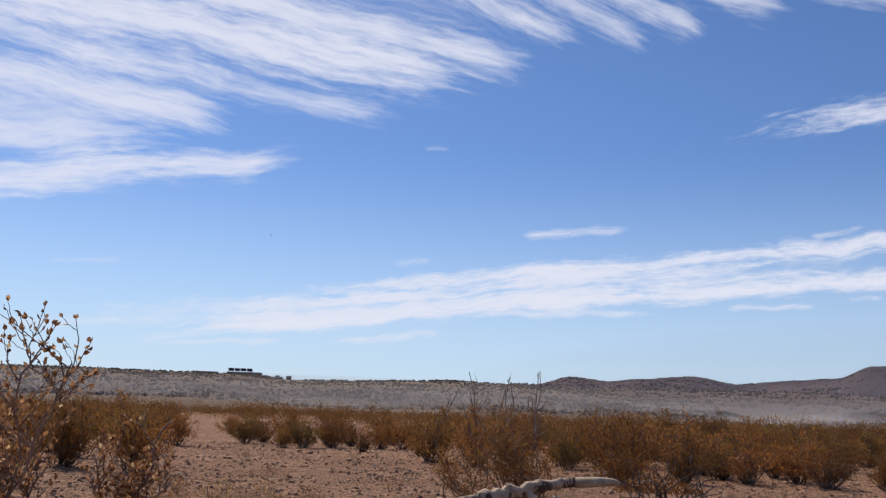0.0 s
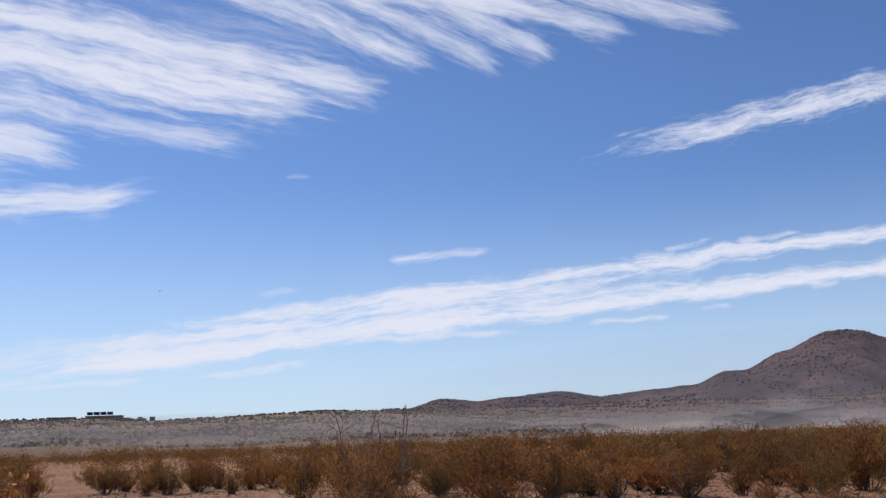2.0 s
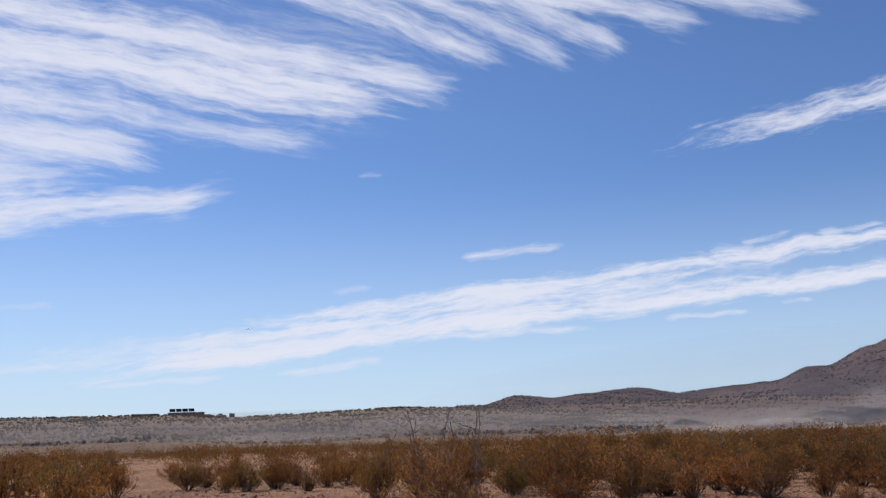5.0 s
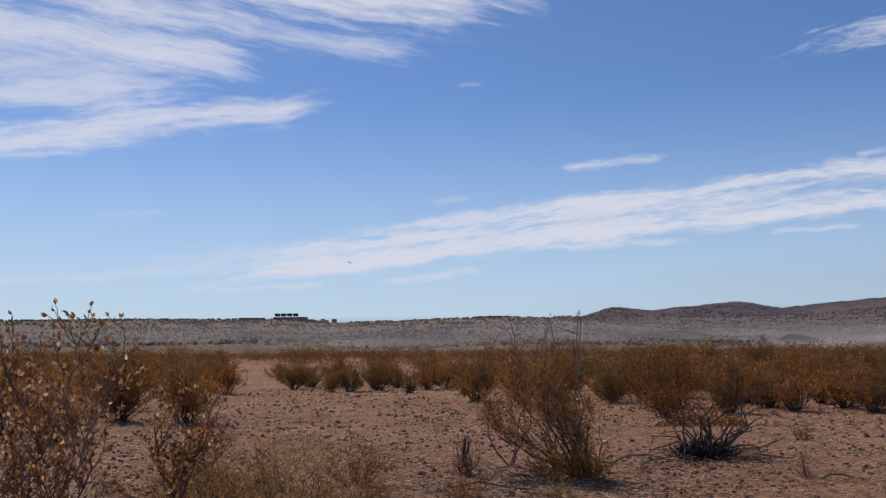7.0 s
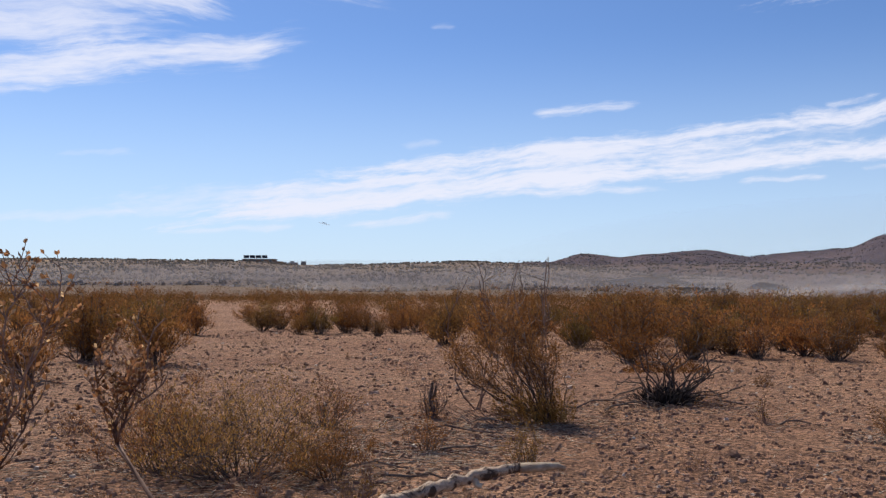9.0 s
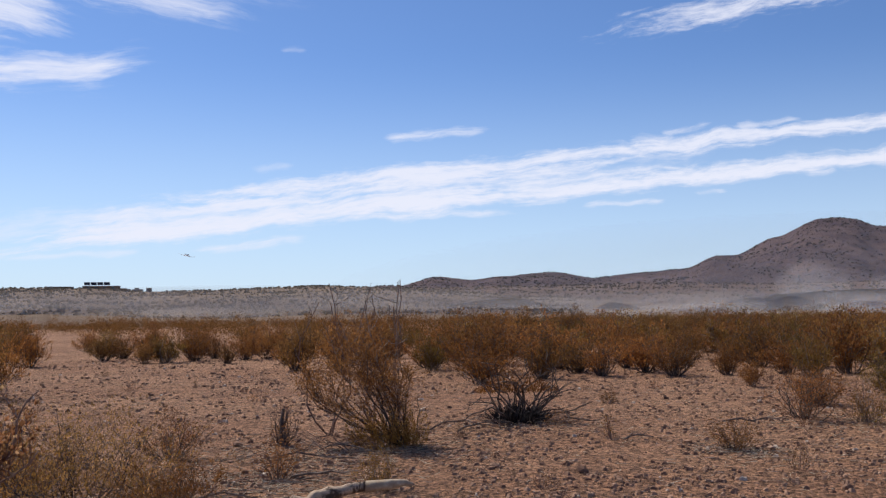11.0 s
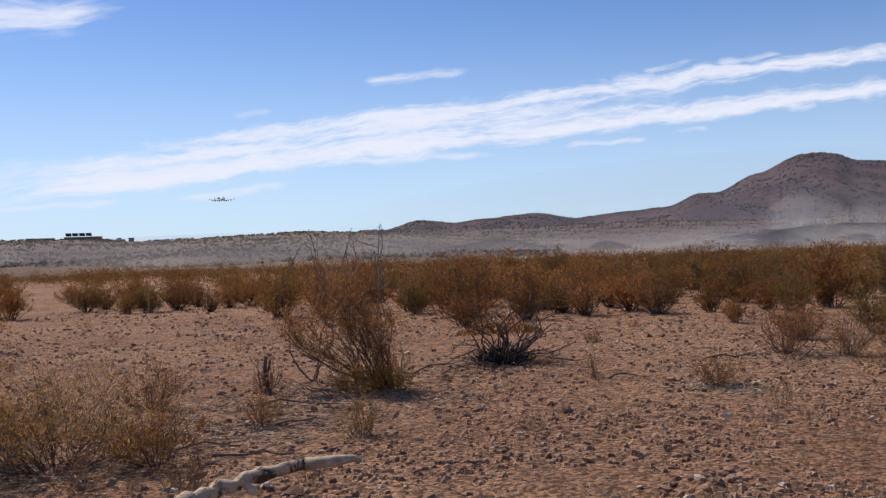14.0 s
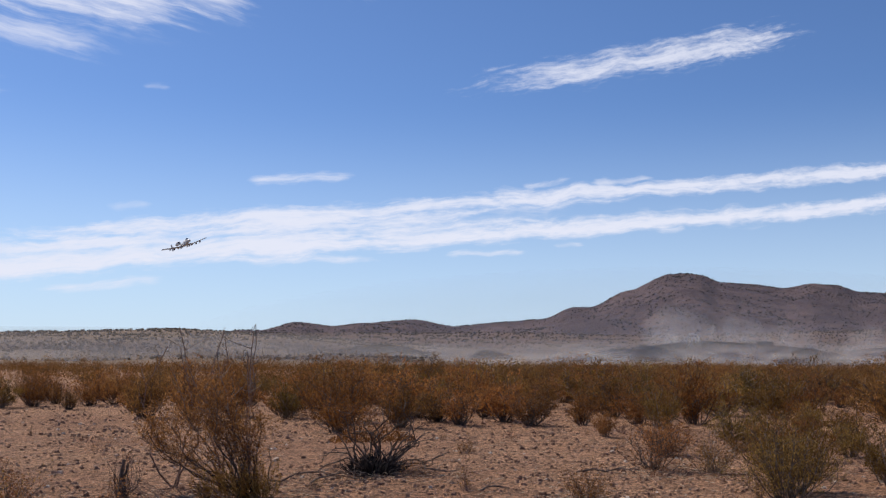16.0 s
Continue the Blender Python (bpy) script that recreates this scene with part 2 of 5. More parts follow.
def mat_hill(name, a, b, c, scale):
    m, k = material(name)
    p = position(k)
    n1, n2, n3 = k.noise(p, 0.9 / scale, 6, 0.65), k.noise(p, 6.0 / scale, 6, 0.7), k.noise(p, 40.0 / scale, 4, 0.7)
    col = k.mix(k.step(n1, 0.38, 0.62), c4(*a), c4(*b))
    col = k.mix(k.step(n2, 0.48, 0.66, 0.0, 0.8), col, c4(*c))
    col = k.mix(k.step(n3, 0.52, 0.68, 0.0, 0.6), col, c4(a[0] * 0.45, a[1] * 0.45, a[2] * 0.45))
    finish(k, principled(k, col, 1.0, 0, bump(k, k.math("ADD", n2, n3), 0.8, scale * 0.03), 0.05))
    return m


def mat_leaf(name, a, b, c, glow=0.38):
    """Small leaves: the colour differs from bush to bush and leaf to leaf, and light comes through."""
    m, k = material(name)
    leaf = k.add("ShaderNodeNewGeometry").outputs["Random Per Island"]
    bush = k.add("ShaderNodeObjectInfo").outputs["Random"]
    patch = k.noise(position(k), 0.8, 3)
    pick = k.math("ADD", k.math("MULTIPLY", bush, 0.55), k.math("MULTIPLY", patch, 0.6))
    col = k.mix(k.step(pick, 0.35, 0.85), c4(*a), c4(*b))
    col = k.mix(k.step(leaf, 0.55, 1.0, 0.0, 0.8), col, c4(*c))
    lum = k.step(k.math("FRACT", k.math("MULTIPLY", leaf, 7.31)), 0, 1, 0.6, 1.35)
    lum = k.math("MULTIPLY", lum, k.step(k.math("FRACT", k.math("MULTIPLY", bush, 5.7)), 0, 1, 0.68, 1.25))
    col = k.mix(1.0, col, k.add("ShaderNodeCombineColor", Red=lum, Green=lum, Blue=lum).outputs[0], "MULTIPLY")
    d = principled(k, col, 0.75, 0, None, 0.2)
    t = k.add("ShaderNodeBsdfTranslucent", Color=col)
    s = k.add("ShaderNodeMixShader", Fac=glow)
    k.tree.links.new(d.outputs[0], s.inputs[1]), k.tree.links.new(t.outputs[0], s.inputs[2])
    finish(k, s)
    return m


def mat_bark(name, a, b, scale=30.0, rough=0.85):
    m, k = material(name)
    p = k.add("ShaderNodeTexCoord").outputs["Object"]
    n1, n2 = k.noise(p, scale, 5, 0.7), k.noise(p, scale * 0.2, 3, 0.6)
    col = k.mix(k.step(k.math("ADD", k.math("MULTIPLY", n1, 0.6), k.math("MULTIPLY", n2, 0.4)), 0.38, 0.62), c4(*a), c4(*b))
    finish(k, principled(k, col, rough, 0, bump(k, n1, 0.6, 0.004), 0.2))
    return m


def mat_plain(name, rgb, rough=0.6, metal=0.0, grain=0.12, scale=3.0, spec=0.4):
    m, k = material(name)
    n = k.noise(k.add("ShaderNodeTexCoord").outputs["Object"], scale, 5, 0.65)
    col = k.mix(n, c4(*[v * (1 - grain) for v in rgb]), c4(*[min(1, v * (1 + grain)) for v in rgb]))
    finish(k, principled(k, col, k.step(n, 0.3, 0.7, rough * 0.85, min(1, rough * 1.1)), metal, None, spec))
    return m


def mat_stone():
    m, k = material("stone")
    g, o = k.add("ShaderNodeNewGeometry"), k.add("ShaderNodeObjectInfo")
    pick = k.math("FRACT", k.math("ADD", g.outputs["Random Per Island"], o.outputs["Random"]))
    n = k.noise(g.outputs["Position"], 45.0, 4, 0.7)
    col = k.mix(pick, c4(0.150, 0.082, 0.058), c4(0.41, 0.25, 0.165))
    col = k.mix(k.step(pick, 0.955, 0.985), col, c4(0.56, 0.46, 0.37))
    col = k.mix(k.step(n, 0.45, 0.7, 0, 0.5), col, c4(0.12, 0.08, 0.065))
    finish(k, principled(k, col, 0.9, 0, bump(k, n, 0.5, 0.01), 0.06))
    return m


SOIL = mat_soil()
# base colours raised to carry the haze that lies over the ridge
RIDGE = mat_hill("ridge_scrubland", (0.185, 0.132, 0.098), (0.235, 0.170, 0.127), (0.150, 0.110, 0.082), 40.0)
FOOT = mat_hill("foothill_scrubland", (0.125, 0.078, 0.062), (0.165, 0.106, 0.082), (0.082, 0.058, 0.048), 60.0)
ROCKY = mat_hill("mountain_rock", (0.074, 0.051, 0.056), (0.125, 0.084, 0.082), (0.046, 0.034, 0.038), 110.0)
LEAF = mat_leaf("creosote_leaves", (0.290, 0.110, 0.034), (0.260, 0.120, 0.040), (0.430, 0.215, 0.085), 0.52)
# darker copy of the creosote leaf colours, for belt, far scrub and burnt bush
LEAF_BELT = mat_leaf("darker_creosote_leaves", (0.240, 0.092, 0.027), (0.185, 0.092, 0.028), (0.330, 0.165, 0.060), 0.52)
LEAF_OLIVE = mat_leaf("brown_olive_leaves", (0.205, 0.105, 0.027), (0.160, 0.100, 0.027), (0.310, 0.180, 0.062), 0.52)
LEAF_GREEN = mat_leaf("olive_leaves", (0.290, 0.140, 0.034), (0.250, 0.140, 0.037), (0.450, 0.245, 0.085))
LEAF_DRY = mat_leaf("dry_leaves", (0.300, 0.135, 0.062), (0.340, 0.170, 0.078), (0.600, 0.410, 0.220), 0.52)
STEM = mat_bark("grey_stems", (0.100, 0.070, 0.055), (0.260, 0.195, 0.155))
STEM_DARK = mat_bark("dark_stems", (0.045, 0.033, 0.029), (0.150, 0.110, 0.090))
STEM_BLACK = mat_bark("blackened_stems", (0.012, 0.010, 0.010), (0.050, 0.038, 0.034))
STEM_RED = mat_bark("red_brown_stems", (0.110, 0.058, 0.042), (0.290, 0.190, 0.145))
# lightened as well, haze mixed into the shrubs' own colour
SCRUB = mat_leaf("far_scrub", (0.110, 0.080, 0.056), (0.125, 0.095, 0.066), (0.260, 0.205, 0.150), 0.4)
SCRUB_DARK = mat_leaf("mountain_shrubs", (0.050, 0.040, 0.037), (0.058, 0.046, 0.040), (0.090, 0.070, 0.062), 0.2)
STONE = mat_stone()


# ---- mesh helpers ----
def mesh_of(name, verts, faces, mat, smooth=False):
    me = bpy.data.meshes.new(name)
    me.from_pydata([tuple(v) for v in verts], [], [tuple(f) for f in faces])
    me.materials.append(mat)
    if smooth:
        me.polygons.foreach_set("use_smooth", [True] * len(me.polygons))
    me.update()
    return me


def part(name, me, parent, label=""):
    """One mesh, or one bmesh made into a mesh, as one object under a thing."""
    ob = new(name, me)
    ob.parent = parent
    if label:
        ob["label"] = label
    return ob


def bm_mesh(name, bm, mat, smooth=False):
    me = bpy.data.meshes.new(name)
    bm.to_mesh(me)
    bm.free()
    me.materials.append(mat)
    if smooth:
        me.polygons.foreach_set("use_smooth", [True] * len(me.polygons))
    return me


class Build:
    """Collects tubes and leaves into one list of vertices and faces."""

    def __init__(self):
        self.v, self.f = [], []

    def tube(self, pts, r0, r1, sides=4, wob=0.0, rng=random):
        base = len(self.v)
        pts = [Vector(p) for p in pts]
        for i, p in enumerate(pts):
            d = (pts[min(i + 1, len(pts) - 1)] - pts[max(i - 1, 0)]).normalized()
            a = d.orthogonal().normalized() if i == 0 else (last - d * last.dot(d)).normalized()
            last = a
            b = d.cross(a)
            r = r0 + (r1 - r0) * i / (len(pts) - 1)
            r *= 1 + wob * rng.uniform(-1, 1)
            for j in range(sides):
                t = 2 * math.pi * j / sides
                self.v.append(p + (a * math.cos(t) + b * math.sin(t)) * r)
        for i in range(len(pts) - 1):
            for j in range(sides):
                q = base + i * sides
                self.f.append((q + j, q + (j + 1) % sides, q + sides + (j + 1) % sides, q + sides + j))
        e = base + (len(pts) - 1) * sides
        self.f.append(tuple(e + j for j in range(sides)))
        self.f.append(tuple(base + j for j in reversed(range(sides))))

    def leaf(self, p, along, size, rng, slim=0.5):
        side = along.cross(Vector((rng.gauss(0, 1), rng.gauss(0, 1), rng.gauss(0, 1))))
        if side.length < 1e-4:
            return
        side = side.normalized() * size * slim * 0.5
        q = len(self.v)
        self.v += [p, p + along * size * 0.5 + side, p + along * size, p + along * size * 0.5 - side]
        self.f.append((q, q + 1, q + 2, q + 3))


    def blade(self, p, along, size, rng, slim=0.3):
        """A slim leaf of three corners, for the bushes farther off."""
        side = along.cross(Vector((rng.gauss(0, 1), rng.gauss(0, 1), rng.gauss(0, 1))))
        if side.length < 1e-4:
            return
        side = side.normalized() * size * slim * 0.5
        q = len(self.v)
        self.v += [p - side, p + side, p + along * size]
        self.f.append((q, q + 1, q + 2))


def bent(rng, a, b, sag, steps):
    """A crooked line from a to b."""
    a, b = Vector(a), Vector(b)
    size = (b - a).length
    off = Vector((rng.gauss(0, 1), rng.gauss(0, 1), 0)) * 0.10 * size
    out = []
    for i in range(steps + 1):
        t = i / steps
        p = a.lerp(b, t) + off * math.sin(math.pi * t) + Vector((0, 0, sag * size * math.sin(math.pi * t)))
        if 0 < i < steps:
            p += Vector((rng.gauss(0, 1), rng.gauss(0, 1), rng.gauss(0, 1))) * 0.022 * size
        out.append(p)
    return out


# ---- the land ----
def lerp_table(table, u):
    if u <= table[0][0]:
        return table[0][1]
    for (a, va), (b, vb) in zip(table, table[1:]):
        if u <= b:
            t = (u - a) / (b - a)
            return va + (vb - va) * (0.35 * t + 0.65 * t * t * (3 - 2 * t))
    return table[-1][1]


def smooth(t):
    t = max(0.0, min(1.0, t))
    return t * t * (3 - 2 * t)


def ground_z(x, y):
    r = math.hypot(x, y)
    z = 0.030 * noise.noise((x * 0.35, y * 0.35, 1.0)) + 0.012 * noise.noise((x * 1.7, y * 1.7, 5.0))
    if r < 30:
        z += 0.010 * noise.noise((x * 5.0, y * 5.0, 2.0)) + 0.005 * noise.noise((x * 13.0, y * 13.0, 6.0))
    z += 0.10 * math.exp(-((x - 2.75) ** 2 + (y - 5.95) ** 2) / 0.10)      # a heap of dug soil
    z -= 1.2 * smooth((r - 70) / 110) + 3.0 * smooth((r - 300) / 2500)
    return z


def make_ground():
    rings = [0.0, 0.8, 1.6, 2.4, 3.2]
    while rings[-1] < 4700:
        rings.append(rings[-1] + max(0.085, rings[-1] * 0.0135 if rings[-1] < 60 else rings[-1] * 0.05))
    front = [math.radians(-52 + 104 * i / 560) for i in range(561)]
    rear = [math.radians(52 + 256 * i / 60) for i in range(1, 60)]
    angles = front + rear
    verts, faces = [(0, 0, ground_z(0, 0))], []
    n = len(angles)
    for r in rings[1:]:
        for a in angles:
            x, y = r * math.sin(a), r * math.cos(a)
            verts.append((x, y, ground_z(x, y)))
    for j in range(n):
        faces.append((0, 1 + (j + 1) % n, 1 + j))
    for i in range(len(rings) - 2):
        for j in range(n):
            a, b = 1 + i * n + j, 1 + i * n + (j + 1) % n
            faces.append((a, b, b + n, a + n))
    ob = new("ground", mesh_of("ground", verts, faces, SOIL, True))
    tagged(ob, "dry reddish-brown desert soil strewn with fine gravel", "ground", kind="structure")


RIDGE_TOP = [(-1.3, 0.022), (-0.9, 0.028), (-0.487, 0.0252), (-0.36, 0.0260), (-0.284, 0.0247), (-0.243, 0.0250), (-0.20, 0.0238), (-0.167, 0.0216), (-0.135, 0.0206),
             (-0.108, 0.0210), (0.0203, 0.0250), (0.0864, 0.0232), (0.14, 0.0205), (0.25, 0.012), (0.42, 0.003), (0.7, -0.004)]
FOOT_TOP = [(-0.1, 0.006), (0.05, 0.020), (0.11, 0.0225), (0.25, 0.024), (0.40, 0.026), (0.55, 0.025), (0.70, 0.0285), (0.80, 0.0335), (0.90, 0.037), (1.1, 0.040), (1.5, 0.02)]
HILL_TOP = [(0.0, 0.010), (0.06, 0.0200), (0.1096, 0.0251), (0.1471, 0.0343), (0.1857, 0.0308), (0.2159, 0.0343), (0.2748, 0.0388), (0.3196, 0.0322), (0.3822, 0.0381), (0.4228, 0.0419),
            (0.461, 0.0560), (0.4822, 0.0564), (0.5291, 0.0764), (0.585, 0.0975), (0.605, 0.0992), (0.6266, 0.0977), (0.6534, 0.0897), (0.6965, 0.0889), (0.7405, 0.0852),
            (0.7858, 0.0913), (0.8193, 0.0908), (0.8528, 0.0832), (0.8943, 0.0828), (1.0, 0.070), (1.2, 0.050), (1.5, 0.02)]


def range_z(u, y, table, foot, crest, back, low, rough, gullies=0.0):
    """Height of a range whose crest stands at y = crest, seen from the eye at the given tangents."""
    top = 1.6 + lerp_table(table, u) * crest
    if y <= crest:
        t = (y - foot) / (crest - foot)
        s = 0.55 * smooth(t) + 0.45 * max(0, t) ** 1.5
        fade = 4 * t * (1 - t) * smooth(t * 2.0)
    else:
        t = (y - crest) / (back - crest)
        s, fade = 1 - 0.9 * smooth(t), 4 * t * (1 - t)
    z = low + (top - low) * s
    x = u * y
    f = 1.0 / rough
    z += fade * rough * 0.055 * (noise.fractal((x * f, y * f, 3.0), 1.0, 2.1, 5) + gullies * (abs(noise.noise((x * f * 2.2, y * f * 0.7, 8.0))) - 0.25))
    return z


def make_range(name, label, table, foot, crest, back, low, rough, mat, nu, ny, gullies=0.0):
    u0, u1 = table[0][0], table[-1][0]
    verts, faces = [], []
    ys = [foot + (crest - foot) * i / ny for i in range(ny + 1)] + [crest + (back - crest) * i / 8 for i in range(1, 9)]
    for y in ys:
        for i in range(nu + 1):
            u = u0 + (u1 - u0) * i / nu
            z = range_z(u, y, table, foot, crest, back, low, rough, gullies)
            if y == crest:
                z += rough * (0.004 * noise.noise((u * 90, 2.0, 0.0)) + 0.005 * noise.noise((u * 330, 7.0, 0.0)))
            verts.append((u * y, y, z))
    w = nu + 1
    for j in range(len(ys) - 1):
        for i in range(nu):
            faces.append((j * w + i, j * w + i + 1, (j + 1) * w + i + 1, (j + 1) * w + i))
    ob = new(name, mesh_of(name, verts, faces, mat, True))
    return tagged(ob, label, "hill", kind="structure")


RANGES = {
    "ridge": (RIDGE_TOP, 130, 460, 900, -2.0, 40.0),
    "foothill": (FOOT_TOP, 330, 720, 1000, -4.0, 34.0),
    "mountain": (HILL_TOP, 640, 1500, 2600, -5.0, 170.0),
}


def make_far_scrub(name, label, key, count, size, seed, u_lo, u_hi, near=0.15, gullies=0.0, flat=0.8, mat=None):
    """Shrubs on a far slope: too many and too small to count."""
    rng = random.Random(seed)
    table, foot, crest, back, low, rough = RANGES[key]
    verts, faces = [], []
    made = 0
    while made < count:
        u, t = rng.uniform(u_lo, u_hi), rng.uniform(near, 1.0) ** 0.8
        y = foot + (crest - foot) * t
        x = u * y
        if noise.noise((x * 2.2 / rough, y * 2.2 / rough, 11.0)) + rng.uniform(-0.5, 0.5) < -0.05:
            continue
        made += 1
        z = range_z(u, y, table, foot, crest, back, low, rough, gullies)
        s = size * rng.uniform(0.45, 1.3)
        q = len(verts)
        m = 6
        for h, w in ((-0.1, 0.7), (0.45, 1.0), (0.85, 0.6)):
            for j in range(m):
                a = 2 * math.pi * (j + rng.uniform(-0.3, 0.3)) / m
                d = s * 0.6 * w * rng.uniform(0.6, 1.25)
                verts.append((x + d * math.cos(a), y + d * math.sin(a), z + s * flat * h * rng.uniform(0.8, 1.2)))
        for i in range(2):
            for j in range(m):
                faces.append((q + i * m + j, q + i * m + (j + 1) % m, q + (i + 1) * m + (j + 1) % m, q + (i + 1) * m + j))
        faces.append(tuple(q + 2 * m + j for j in range(m)))
    ob = new(name, mesh_of(name, verts, faces, mat or SCRUB))
    tagged(ob, label, "shrubs", kind="stuff")


make_ground()
make_range("ridge", "low hazy ridge covered with pale desert scrub", *RANGES["ridge"], RIDGE, 420, 40)
make_range("foothill", "reddish-brown scrub-covered foothill below the mountain", *RANGES["foothill"], FOOT, 360, 40, 1.0)
make_range("mountain", "bare purplish-brown desert mountain with rounded peaks", *RANGES["mountain"], ROCKY, 760, 90, 2.4)
make_far_scrub("ridge_scrub", "sparse grey-brown scrub dotting the low ridge", "ridge", 9000, 0.80, 3, -0.95, 0.30, 0.22)
make_far_scrub("foothill_scrub", "dark scrub dotting the reddish foothill", "foothill", 5200, 1.25, 4, 0.0, 1.1, 0.1, 1.0)
make_far_scrub("mountain_scrub", "dark shrubs scattered over the mountain slopes", "mountain", 6000, 2.1, 5, 0.08, 1.1, 0.15, 2.4, 0.7, SCRUB_DARK)


# ---- desert shrubs ----
def shrub_meshes(seed, h, w, stems, leaves, size, leaf_mat, stem_mat, bare=0.3, thick=0.011, lean=(0, 0), twigs=5, up=0.0, fuzz=0.045, blades=False):
    """The wood and the leaves of one creosote bush, fanning out from its base."""
    rng = random.Random(seed)
    wood, green = Build(), Build()
    tips = []
    for s in range(stems):
        a = rng.uniform(0, 2 * math.pi)
        spread = rng.random() ** 0.65
        foot = Vector((math.cos(a), math.sin(a), 0)) * 0.09 * w * rng.random()
        hh = h * (1 - 0.55 * spread ** 2.2) * rng.uniform(0.55, 1.05)
        end = Vector((math.cos(a) * spread * w * 0.5 + lean[0] * rng.uniform(0.1, 1.0), math.sin(a) * spread * w * 0.5 + lean[1], hh))
        line = bent(rng, foot - Vector((0, 0, 0.04)), end, -0.06 + up, 5)
        r = thick * rng.uniform(0.5, 1.2)
        wood.tube(line, r, r * 0.22, 4)
        tips.append((line, 0.8))
        for b in range(twigs):
            i = rng.choice((1, 2, 2, 3, 3, 4))
            p = line[i].lerp(line[i + 1], rng.random())
            d = Vector((rng.gauss(0, 0.7) + math.cos(a) * 0.4 * spread, rng.gauss(0, 0.7) + math.sin(a) * 0.4 * spread, rng.uniform(0.2, 1.1))).normalized()
            q = p + d * (0.45 * h + 0.55 * w) * rng.uniform(0.10, 0.27)
            q.z = max(0.06, min(q.z, h * 1.05))
            sub = bent(rng, p, q, 0.0, 3)
            wood.tube(sub, r * 0.38, r * 0.10, 3)
            tips.append((sub, 1.7))
    weights = [t[1] for t in tips]
    for line, _ in rng.choices(tips, weights, k=leaves):
        n = len(line) - 1
        t = (bare + (1 - bare) * rng.random() ** 0.8) * n if n == 5 else rng.uniform(0.1, 1.0) * n
        i = min(int(t), n - 1)
        p = line[i].lerp(line[i + 1], t - i)
        d = Vector((rng.gauss(0, 1), rng.gauss(0, 1), rng.gauss(0.6, 1))).normalized()
        p = p + d * abs(rng.gauss(0, fuzz * (h + w) * 0.5))
        p.z = max(p.z, 0.02)
        if blades:
            d = (d + Vector((0, 0, 0.9))).normalized()
            green.blade(p, d, size * rng.uniform(0.6, 1.4), rng)
        else:
            green.leaf(p, d, size * rng.uniform(0.6, 1.4), rng)
    return (mesh_of("trunk", wood.v, wood.f, stem_mat), mesh_of("crown", green.v, green.f, leaf_mat))


def shrub(name, meshes, x, y, label, group="", turn=0.0, scale=1.0, tall=1.0, category="shrub"):
    top = new(name)
    tagged(top, label, category, group)
    part("trunk", meshes[0], top)
    part("crown", meshes[1], top)
    top.matrix_world = Matrix.LocRotScale((x, y, ground_z(x, y) - 0.01), Euler((0, 0, turn)), (scale, scale, scale * tall))
    return top


